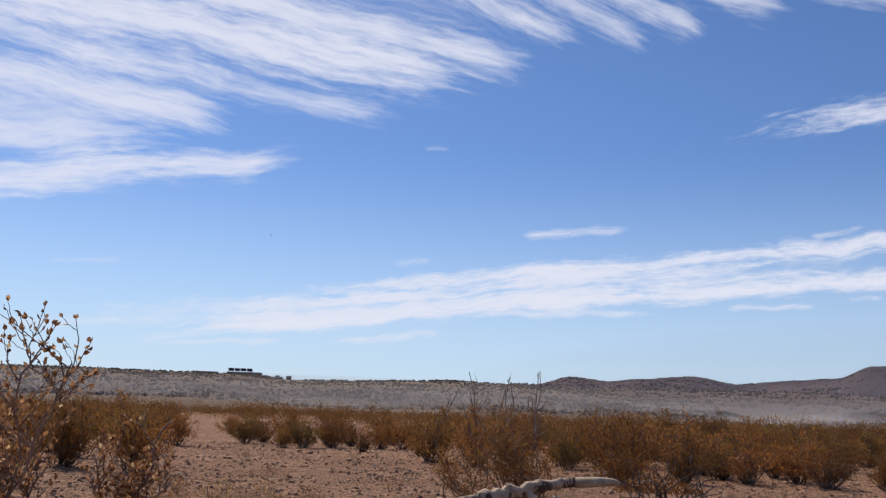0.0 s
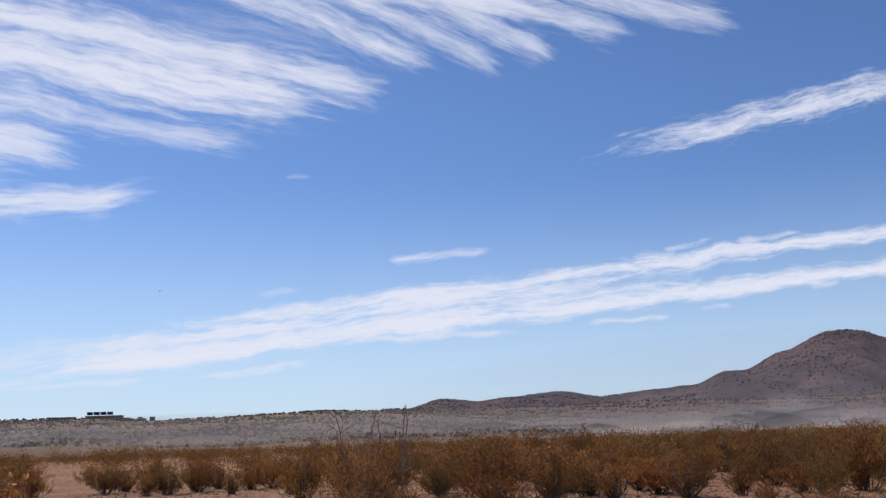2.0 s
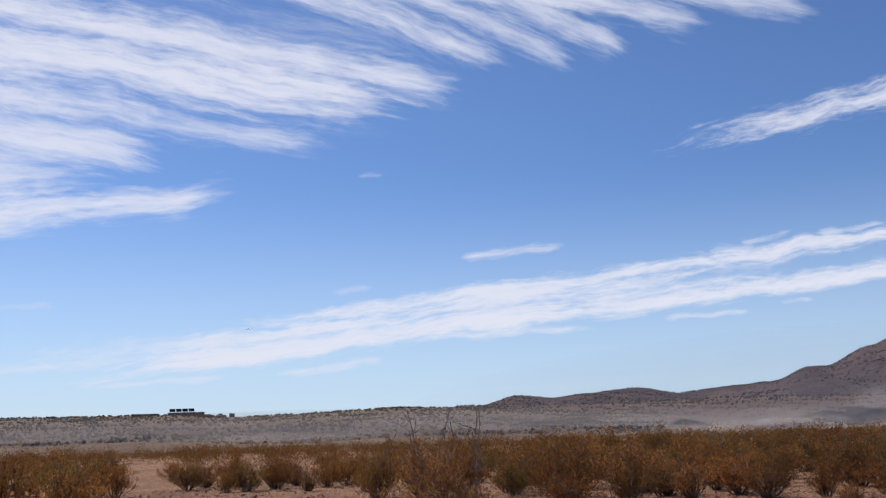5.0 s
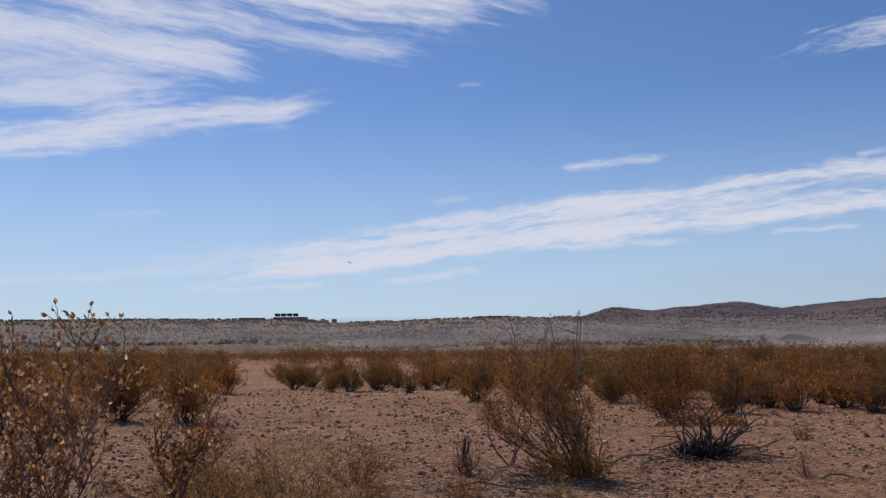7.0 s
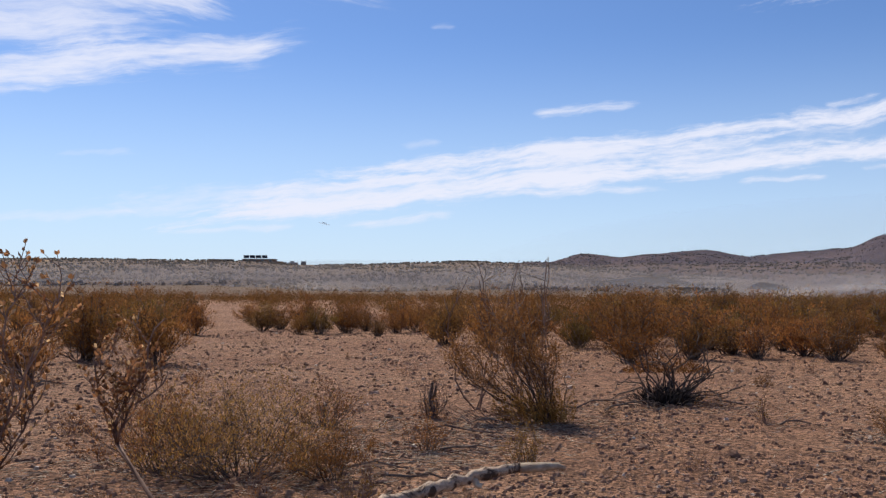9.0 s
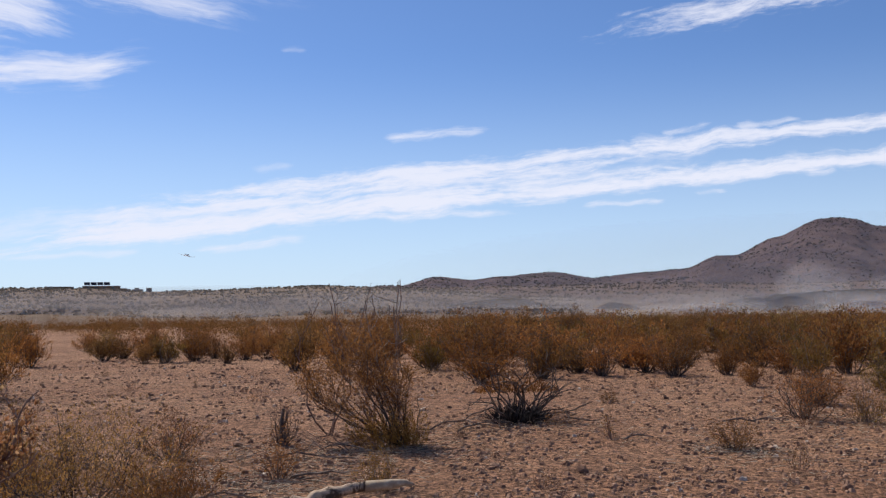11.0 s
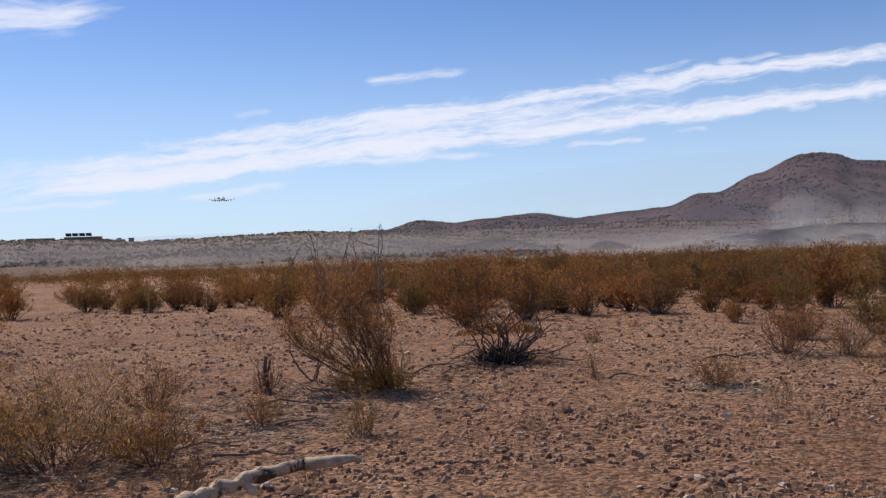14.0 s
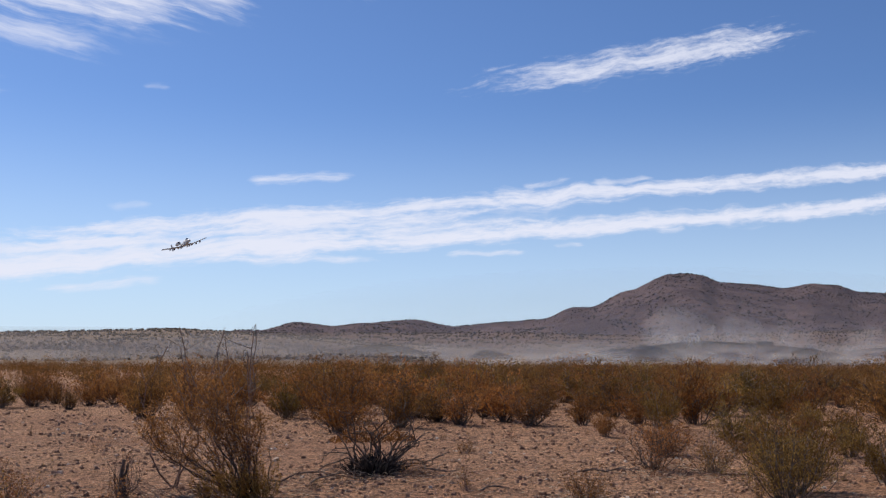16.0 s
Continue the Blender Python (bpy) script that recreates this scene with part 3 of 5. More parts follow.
def leaning_bush(x, y):
    """A tall creosote whose stems lean to one side and then turn up: dark feet, bare curved rods, feathery rust tops, olive shoots low down."""
    rng = random.Random(311)
    top = tagged(new("creosote_bush"), "tall leaning creosote bush, rust-brown above and olive at its foot", "shrub")
    top.location = (x, y, ground_z(x, y) - 0.01)
    feet, rods, rust, olive, dead = Build(), Build(), Build(), Build(), Build()
    ways = []

    def stem(end, rad, to):
        foot = Vector((rng.uniform(-0.12, 0.12), rng.uniform(-0.08, 0.08), -0.04))
        knee = Vector((end[0] * rng.uniform(0.35, 0.55), end[1] * 0.4, end[2] * rng.uniform(0.22, 0.36)))
        neck = Vector((end[0] * rng.uniform(0.75, 0.95), end[1] * 0.8, end[2] * rng.uniform(0.58, 0.70)))
        line = [foot]
        for a, b in ((foot, knee), (knee, neck), (neck, Vector(end))):
            line += bent(rng, a, b, 0.03, 3)[1:]
        to.tube(line, rad, rad * 0.22, 5, 0.1, rng)
        return line

    for i in range(27):
        ex = -0.30 - 1.05 * rng.random() if rng.random() < 0.70 else rng.uniform(-0.35, 0.12)
        high = 0.95 + 0.55 * math.exp(-((ex + 0.55) / 0.42) ** 2)
        line = stem((ex, rng.gauss(0, 0.28), high * rng.uniform(0.72, 1.04)), rng.uniform(0.006, 0.013), feet)
        ways.append((line, 0.45))
        for b in range(11):
            n = rng.randint(3, 8)
            p = line[n].lerp(line[n + 1], rng.random())
            q = p + Vector((rng.gauss(-0.06, 0.17), rng.gauss(0, 0.15), rng.uniform(0.04, 0.28)))
            sub = bent(rng, p, q, 0.0, 3)
            rods.tube(sub, 0.0028, 0.0010, 3)
            ways.append((sub, 0.0))
    for ex, hz in ((-0.98, 1.50), (-0.80, 1.72), (-0.42, 1.80), (-0.10, 1.66), (-1.10, 1.05)):
        line = stem((ex, rng.gauss(0, 0.12), hz), 0.012, rods)
        for b in range(5):
            p = line[rng.randint(5, 8)]
            rods.tube(bent(rng, p, p + Vector((rng.gauss(0, 0.12), rng.gauss(0, 0.06), rng.uniform(0.05, 0.22))), 0, 3), 0.0045, 0.0016, 3)
    line = bent(rng, (0.10, -0.05, 0.0), (0.17, -0.05, 0.62), 0.0, 6)
    rods.tube(line, 0.011, 0.004, 5, 0.15, rng)
    for _ in range(17500):
        line, lo = rng.choice(ways)
        n = len(line) - 1
        t = (lo + (1 - lo) * rng.random()) * n * 0.999
        i = int(t)
        d = Vector((rng.gauss(0, 0.8), rng.gauss(0, 0.8), rng.gauss(0.8, 0.7))).normalized()
        p = line[i].lerp(line[i + 1], t - i) + d * abs(rng.gauss(0, 0.055))
        if p.z < 0.25 or (p.z < 0.75 and rng.random() < 0.45):
            continue
        rust.blade(p, d, 0.030 * rng.uniform(0.6, 1.4), rng, 0.34)
    for _ in range(150):
        a = rng.uniform(0, 6.28)
        foot = Vector((rng.uniform(-0.62, 0.20), rng.gauss(-0.12, 0.16), 0.0))
        tip = foot + Vector((math.cos(a) * 0.12 - 0.05, math.sin(a) * 0.10, rng.uniform(0.14, 0.50)))
        line = bent(rng, foot, tip, 0.02, 4)
        olive.tube(line, 0.003, 0.001, 3)
        for b in range(34):
            t = (0.25 + 0.75 * rng.random()) * 3.999
            d = Vector((rng.gauss(0, 0.8), rng.gauss(0, 0.8), rng.gauss(0.7, 0.7))).normalized()
            olive.blade(line[int(t)].lerp(line[int(t) + 1], t - int(t)) + d * 0.02 * rng.random(), d, 0.026 * rng.uniform(0.6, 1.4), rng, 0.36)
    for _ in range(46):
        foot = Vector((rng.uniform(-1.25, -0.1), rng.gauss(-0.15, 0.25), rng.uniform(0.0, 0.16)))
        tip = foot + Vector((-rng.uniform(0.1, 0.55), rng.gauss(0, 0.16), rng.uniform(-0.05, 0.22)))
        tip.z = max(tip.z, 0.01)
        dead.tube(bent(rng, foot, tip, 0.10, 5), rng.uniform(0.003, 0.007), 0.0015, 4)
    part("trunk", mesh_of("trunk", feet.v, feet.f, STEM_DARK), top)
    part("bare_wood", mesh_of("bare_wood", rods.v, rods.f, STEM), top, "bare grey curved stems")
    part("crown", mesh_of("crown", rust.v, rust.f, LEAF), top)
    part("foot_foliage", mesh_of("foot_foliage", olive.v, olive.f, LEAF_GREEN), top, "olive-green shoots at the foot")
    part("dead_wood", mesh_of("dead_wood", dead.v, dead.f, STEM_RED), top, "dry fallen twigs round the foot")


def antler_bush(x, y):
    """A scorched bush: a black heart of short stems and crooked forking branches, a few rust leaves behind."""
    rng = random.Random(312)
    top = tagged(new("burnt_bush"), "dark scorched bush with crooked bare branches and a black heart", "shrub")
    top.location = (x, y, ground_z(x, y) - 0.01)
    heart, arms, leaves, pale = Build(), Build(), Build(), Build()
    for i in range(210):
        a, r = rng.uniform(0, 6.28), rng.random() ** 0.6
        foot = Vector((math.cos(a) * 0.30 * r, math.sin(a) * 0.26 * r, -0.03))
        tip = Vector((math.cos(a) * 0.55 * r, math.sin(a) * 0.45 * r, 0.30 * (1 - 0.6 * r) * rng.uniform(0.5, 1.2) + 0.04))
        heart.tube(bent(rng, foot, tip, 0.02, 3), rng.uniform(0.007, 0.014), 0.004, 4)
    for i in range(30):
        a = rng.uniform(0, 6.28)
        reach = rng.uniform(0.35, 0.95)
        p = Vector((math.cos(a) * 0.12, math.sin(a) * 0.12, 0.05))
        d = Vector((math.cos(a) * reach, math.sin(a) * reach * 0.8, rng.uniform(0.35, 0.95))).normalized()
        line = [p]
        for n in range(7):
            d = (d + Vector((rng.gauss(0, 0.40), rng.gauss(0, 0.40), rng.gauss(0.04, 0.36)))).normalized()
            p = p + d * 0.150 * (0.6 + 0.6 * reach)
            p.z = max(0.03, min(p.z, 0.88))
            line.append(p)
            if n > 1 and rng.random() < 0.55:
                e = (d + Vector((rng.gauss(0, 0.6), rng.gauss(0, 0.6), rng.uniform(0.0, 0.7)))).normalized()
                arms.tube(bent(rng, p, p + e * rng.uniform(0.07, 0.22), 0.05, 3), 0.007, 0.003, 4, 0.1, rng)
        arms.tube(line, rng.uniform(0.011, 0.018), 0.005, 5, 0.12, rng)
    for i in range(44):
        a = rng.uniform(0, 6.28)
        p = Vector((math.cos(a) * 0.35, math.sin(a) * 0.35, 0.03))
        pale.tube(bent(rng, p, p + Vector((math.cos(a) * rng.uniform(0.1, 0.6), math.sin(a) * rng.uniform(0.1, 0.4), rng.uniform(-0.02, 0.10))), 0.08, 4), 0.006, 0.002, 4)
    for i in range(2600):
        a, r = rng.uniform(0, 6.28), rng.random() ** 0.5
        p = Vector((0.05 + math.cos(a) * 0.62 * r, 0.25 + math.sin(a) * 0.3 * r, 0.42 + 0.36 * rng.random() * (1.1 - r)))
        d = Vector((rng.gauss(0, 0.7), rng.gauss(0, 0.7), rng.gauss(0.9, 0.6))).normalized()
        leaves.blade(p, d, 0.034 * rng.uniform(0.6, 1.4), rng, 0.34)
    part("heart", mesh_of("heart", heart.v, heart.f, STEM_BLACK), top, "black charred short stems")
    part("limb", mesh_of("limb", arms.v, arms.f, STEM_DARK), top)
    part("dead_wood", mesh_of("dead_wood", pale.v, pale.f, STEM), top, "grey twigs lying round the foot")
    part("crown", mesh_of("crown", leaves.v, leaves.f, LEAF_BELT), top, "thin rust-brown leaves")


leaning_bush(1.30, 11.7)
antler_bush(3.10, 13.35)
LOWL = shrub_meshes(14, 0.84, 2.4, 60, 9000, 0.026, LEAF_GREEN, STEM_DARK, 0.15, 0.006, (0, 0), 9, 0.06, 0.040, True)
shrub("low_bush", LOWL, -1.75, 8.15, "low olive-brown bush sprawling over pebbly soil")
shrub("low_bush", shrub_meshes(141, 0.78, 1.6, 40, 5500, 0.026, LEAF, STEM_DARK, 0.15, 0.006, (0, 0), 7, 0.05, 0.040, True), -2.45, 8.35, "low rust-brown bush with thin dark stems on pebbly soil")
shrub("low_bush", shrub_meshes(142, 0.52, 1.2, 34, 4200, 0.026, LEAF, STEM_DARK, 0.15, 0.005, (0, 0), 6, 0.05, 0.040, True), -0.95, 8.05, "small rust-brown bush sprawling over dry twigs")
shrub("low_bush", shrub_meshes(15, 0.62, 0.95, 24, 2200, 0.018, LEAF, STEM_DARK, 0.4, 0.008), -1.35, 10.9, "thin half-bare rust-brown bush with dark stems")
shrub("dry_tuft", shrub_meshes(16, 0.45, 0.65, 30, 2300, 0.018, LEAF, STEM, 0.2, 0.006), 4.83, 10.2, "small rust-brown dry tuft on bare ground")
shrub("dry_tuft", shrub_meshes(17, 0.45, 0.50, 22, 1500, 0.017, LEAF_GREEN, STEM, 0.2, 0.006), 0.72, 8.7, "small olive-brown tuft in pebbly soil")
shrub("dry_tuft", shrub_meshes(18, 0.50, 0.55, 22, 1600, 0.017, LEAF, STEM, 0.2, 0.006), -0.15, 9.5, "sparse straw-brown tuft with thin stems")
shrub("half_bare_bush", shrub_meshes(19, 0.85, 1.25, 34, 3200, 0.019, LEAF, STEM_DARK, 0.4, 0.009), 7.2, 12.9, "half-bare brown bush with thin dark stems")
shrub("half_bare_bush", shrub_meshes(20, 0.68, 1.0, 30, 2800, 0.019, LEAF_GREEN, STEM, 0.35, 0.008), 7.75, 12.3, "half-bare olive-brown bush with grey stems")
shrub("creosote_bush", shrub_meshes(21, 0.98, 1.35, 40, 5200, 0.030, LEAF_OLIVE, STEM_DARK, 0.25, 0.009, (0, 0), 7, 0.03, 0.045, True), 7.0, 9.6, "dense olive-brown creosote bush")
shrub("dry_tuft", shrub_meshes(22, 0.32, 0.40, 16, 800, 0.018, LEAF, STEM, 0.2, 0.005), 5.18, 15.6, "small pale brown tuft")
DEAD = shrub_meshes(23, 0.58, 0.62, 22, 60, 0.016, LEAF, STEM_DARK, 0.6, 0.009, (0, 0), 2)
shrub("dead_bush", DEAD, -0.16, 11.9, "dead leafless bush of grey-brown twigs around a stump")

WEEDS = [shrub_meshes(70 + i, 0.28, 0.42, 14, 260, 0.013, LEAF if i else LEAF_GREEN, STEM_RED, 0.3, 0.004, (0, 0), 4, 0.0, 0.05) for i in range(3)]


def make_weeds():
    rng = random.Random(71)
    first = {}
    n = 0
    while n < 44:
        y = rng.uniform(6.5, 26)
        x = rng.uniform(-0.42, 0.85) * y
        if x / y > 0.12 and rng.random() < 0.6:
            continue
        k = n % 3
        n += 1
        size = rng.uniform(0.6, 1.5)
        m = Matrix.LocRotScale((x, y, ground_z(x, y) - 0.01), Euler((0, 0, rng.uniform(0, 6.28))), None)
        if k not in first:
            first[k] = ob = shrub("dry_weed", WEEDS[k], x, y, "thin dry weed with few reddish leaves", "dry weeds on the open soil", 0, 1, 1, "weed")
        else:
            ob = copy_thing(first[k], m)
        ob.matrix_world = m
        ob.scale = (size, size, size * rng.uniform(0.8, 1.2))


make_weeds()

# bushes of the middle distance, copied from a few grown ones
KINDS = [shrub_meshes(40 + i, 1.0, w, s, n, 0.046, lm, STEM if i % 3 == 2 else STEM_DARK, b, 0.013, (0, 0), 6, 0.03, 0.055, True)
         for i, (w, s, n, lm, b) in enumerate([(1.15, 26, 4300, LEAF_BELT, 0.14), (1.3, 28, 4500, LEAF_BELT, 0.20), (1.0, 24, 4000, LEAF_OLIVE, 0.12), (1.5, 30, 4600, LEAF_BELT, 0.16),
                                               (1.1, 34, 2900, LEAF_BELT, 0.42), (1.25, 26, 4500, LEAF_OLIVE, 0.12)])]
LABELS = ["rust-brown creosote bush on dry soil", "wide rust-brown creosote bush on dry soil", "olive-brown creosote bush on dry soil",
          "broad reddish-brown creosote bush", "thin-leaved brown bush with dark stems", "dense olive-brown desert bush"]
FIRST = {}


def copy_bush(kind, x, y, h, w, rng, group="bushes of the desert scrub"):
    """h and w in metres; the grown bush is 1 m high."""
    base_w = (1.15, 1.3, 1.0, 1.5, 1.1, 1.25)[kind]
    s = Matrix.LocRotScale((x, y, ground_z(x, y) - 0.01), Euler((0, 0, rng.uniform(0, 6.28))), None)
    if kind not in FIRST:
        FIRST[kind] = shrub("creosote_bush", KINDS[kind], x, y, LABELS[kind], group)
        ob = FIRST[kind]
    else:
        ob = copy_thing(FIRST[kind], s)
    ob.matrix_world = s
    ob.scale = (w / base_w, w / base_w, h)
    return ob


PLACED = [(-5.88, 19.5, 1.45, 1.7, 0), (-7.5, 20.1, 1.5, 1.8, 1), (-6.97, 16.0, 1.25, 1.4, 3), (-8.6, 17.2, 1.4, 1.9, 1), (-7.9, 30.6, 1.25, 1.4, 0), (-6.3, 33.6, 0.95, 1.4, 0), (-5.25, 36.2, 1.25, 1.7, 1), (-4.7, 31.4, 0.8, 1.0, 0), (-3.25, 32.6, 1.1, 1.6, 3), (-2.1, 30.6, 0.75, 0.8, 4), (-0.9, 33.6, 1.25, 1.8, 3), (-0.2, 29.2, 0.9, 1.3, 1), (7.15, 21.9, 1.07, 1.2, 4), (8.7, 21.3, 1.0, 1.5, 4),
          (9.0, 18.1, 0.63, 0.6, 0), (9.95, 21.2, 0.85, 0.95, 1), (-5.91, 35.0, 0.95, 1.2, 4), (-4.07, 31.6, 1.1, 1.35, 2), (-2.69, 34.1, 1.0, 1.0, 4), (-1.61, 32.7, 1.06, 1.4, 0),
          (-8.43, 41.7, 1.0, 1.3, 0), (-3.62, 34.5, 1.1, 0.95, 0), (-6.9, 37.5, 1.1, 1.2, 2), (-0.4, 33.5, 1.0, 1.3, 1), (0.09, 26.5, 1.4, 1.6, 0), (1.2, 25.2, 1.5, 1.7, 1), (2.3, 26.4, 1.5, 1.7, 3),
          (11.2, 13.6, 0.65, 0.85, 5), (13.6, 17.7, 0.8, 1.2, 5), (16.4, 27.0, 1.6, 1.7, 5), (9.3, 10.6, 0.8, 1.0, 5), (10.2, 15.2, 0.9, 1.3, 5), (12.6, 15.4, 0.8, 1.2, 0), (8.3, 14.6, 0.7, 1.0, 4), (14.2, 14.8, 0.9, 1.3, 5), (7.6, 10.3, 0.95, 1.25, 5), (8.7, 12.2, 0.85, 1.2, 1), (9.9, 13.2, 0.8, 1.1, 0), (11.6, 12.2, 0.9, 1.2, 5), (4.0, 20.6, 0.9, 1.5, 0), (5.6, 21.6, 1.1, 1.4, 1), (11.3, 19.9, 1.0, 1.3, 5)]


def scrub_allowed(x, y):
    u = x / y
    if y < (33 if u < 0.03 else 25 if u < 0.16 else 21.5 if u < 0.55 else 16.0) and u > -0.27:
        return False
    if u <= -0.27 and y < 18.5:
        return False
    if y < 62 and abs(x + 4.2 + (y - 20) * 0.245) < 1.5:       # a bare track
        return False
    if -0.25 < u < 0.01 and 38 < y < 58 and noise.noise((x * 0.3, y * 0.2, 4.0)) < 0.25:
        return False
    return True


def make_bushes():
    rng = random.Random(77)
    taken = [(x, y) for x, y, *_ in PLACED]
    for x, y, h, w, kind in PLACED:
        copy_bush(kind, x, y, h, w, rng)
    tries = 0
    while len(taken) < 290 and tries < 60000:
        tries += 1
        y = 15 + 33 * rng.random() ** 0.8
        u = rng.uniform(-0.62, 1.0)
        x = u * y
        if not scrub_allowed(x, y):
            continue
        gap = 1.35 if u > 0.1 else 1.7
        if any((x - a) ** 2 + (y - b) ** 2 < gap * gap for a, b in taken):
            continue
        taken.append((x, y))
        h = rng.choice((0.8, 1.0, 1.1, 1.25, 1.4, 1.6)) * rng.uniform(0.9, 1.1) if u > 0.1 else rng.uniform(0.75, 1.3)
        copy_bush(rng.choice((0, 0, 1, 1, 2, 3, 4, 5)), x, y, h, h * rng.uniform(1.15, 1.75), rng)


def make_far_bushes():
    """The rest of the plain's scrub, joined."""
    rng = random.Random(78)
    g = Build()
    made = 0
    while made < 2000:
        y = 44 + 190 * rng.random() ** 1.5
        u = rng.uniform(-0.75, 1.1)
        x = u * y
        if not scrub_allowed(x, y):
            continue
        made += 1
        h, w = rng.uniform(0.6, 1.5) + (0.5 if rng.random() < 0.05 else 0), rng.uniform(1.2, 2.4)
        z0 = ground_z(x, y)
        lobes = [(rng.gauss(0, 0.25) * w, rng.gauss(0, 0.25) * w, h * rng.uniform(0.35, 0.75)) for _ in range(4)]
        for i in range(300 if y < 90 else 140):
            a, b, c = rng.choice(lobes)
            p = Vector((x + a + rng.gauss(0, 0.17) * w, y + b + rng.gauss(0, 0.17) * w, z0 + max(0.03, c + rng.gauss(0, 0.20) * h)))
            d = Vector((rng.gauss(0, 0.8), rng.gauss(0, 0.8), rng.gauss(0.9, 0.8))).normalized()
            g.blade(p, d, rng.uniform(0.06, 0.135) * (1 if y < 90 else 1.5), rng, 0.42)
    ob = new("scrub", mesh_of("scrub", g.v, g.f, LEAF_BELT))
    tagged(ob, "rust-brown and olive desert scrub covering the far plain", "shrubs", kind="stuff")


make_bushes()
make_far_bushes()


# ---- bare saplings and dead wood ----
def bare_sapling(x, y, h, w, seed, label):
    """A thin leafless shoot with a few crooked twigs."""
    rng = random.Random(seed)
    top = tagged(new("bare_sapling"), label, "sapling")
    trunk = Build()
    for s in range(3):
        line = bent(rng, (rng.gauss(0, 0.02), 0, -0.03), (rng.uniform(-0.5, 0.5) * w, rng.gauss(0, 0.1), h * rng.uniform(0.8, 1.0)), 0.0, 7)
        trunk.tube(line, 0.013, 0.005, 5)
        for b in range(7):
            i = rng.randint(3, 6)
            p = line[i]
            q = p + Vector((rng.gauss(0, 1) * 0.16, rng.gauss(0, 0.08), rng.uniform(0.08, 0.30)))
            sub = bent(rng, p, q, 0, 3)
            twig = Build()
            twig.tube(sub, 0.006, 0.0025, 3)
            for c in range(5):
                d = Vector((rng.gauss(0, 1), rng.gauss(0, 1), rng.gauss(0.5, 1))).normalized()
                twig.leaf(sub[rng.randint(1, 3)], d, 0.025, rng)
            part("twig", mesh_of("twig", twig.v, twig.f, STEM), top)
    part("trunk", mesh_of("trunk", trunk.v, trunk.f, STEM_RED), top)
    top.location = (x, y, ground_z(x, y))


bare_sapling(1.40, 13.6, 2.05, 0.16, 5, "thin leafless sapling standing behind a creosote bush")
bare_sapling(0.45, 12.6, 2.0, 0.30, 6, "crooked bare shoots rising above a rust-brown bush")
bare_sapling(1.05, 13.4, 1.95, 0.20, 7, "thin bare shoots with few withered leaves")


def stump(x, y):
    rng = random.Random(2)
    b = Build()
    b.tube([(0, 0, -0.05), (0.01, 0, 0.14), (0.0, 0.01, 0.30), (0.02, 0, 0.44)], 0.045, 0.022, 8, 0.25, rng)
    b.tube([(0.0, 0, 0.20), (0.05, 0.0, 0.30), (0.06, 0, 0.40)], 0.018, 0.008, 5, 0.2, rng)
    ob = new("tree_stump", mesh_of("tree_stump", b.v, b.f, STEM_DARK))
    tagged(ob, "dead upright dark wooden stump among grey twigs", "stump")
    ob.location = (x, y, ground_z(x, y))


stump(-0.16, 11.75)


def fallen_branch(x, y, length, turn, seed, label):
    rng = random.Random(seed)
    b = Build()
    line = bent(rng, (-length / 2, 0, 0.015), (length / 2, 0, 0.02), 0.05, 6)
    b.tube(line, 0.014, 0.006, 5, 0.15, rng)
    for i in (2, 3, 4):
        b.tube(bent(rng, line[i], line[i] + Vector((rng.uniform(0.1, 0.25), rng.gauss(0, 0.14), rng.uniform(0.0, 0.10))), 0, 3), 0.006, 0.002, 4)
    ob = new("fallen_branch", mesh_of("fallen_branch", b.v, b.f, STEM))
    tagged(ob, label, "branch", "fallen branches")
    ob.matrix_world = pose(x, y, ground_z(x, y), 0, 0, turn)


for i, (x, y, length, turn) in enumerate([(-0.7, 8.3, 0.8, 20), (0.15, 10.6, 1.0, -12), (2.1, 13.0, 1.1, 8), (2.5, 12.8, 0.9, 30), (0.5, 11.2, 0.8, -30), (3.9, 13.2, 0.7, -10),
                                          (-1.0, 8.9, 0.7, 50), (6.3, 12.6, 0.9, -25), (0.3, 9.6, 0.7, 15), (-0.2, 8.0, 0.6, -15), (-6.6, 15.3, 1.2, 8), (4.1, 11.2, 0.4, 10)]):
    fallen_branch(x, y, length, turn, 60 + i, "dry grey fallen branch lying on gravelly soil")


# ---- stones, gravel and litter ----
def stone_mesh(seed):
    rng = random.Random(seed)
    bm = bmesh.new()
    bmesh.ops.create_icosphere(bm, subdivisions=1, radius=0.5)
    for v in bm.verts:
        v.co *= rng.uniform(0.72, 1.2)
        v.co.z *= 0.62
    return bm_mesh("stone", bm, STONE)


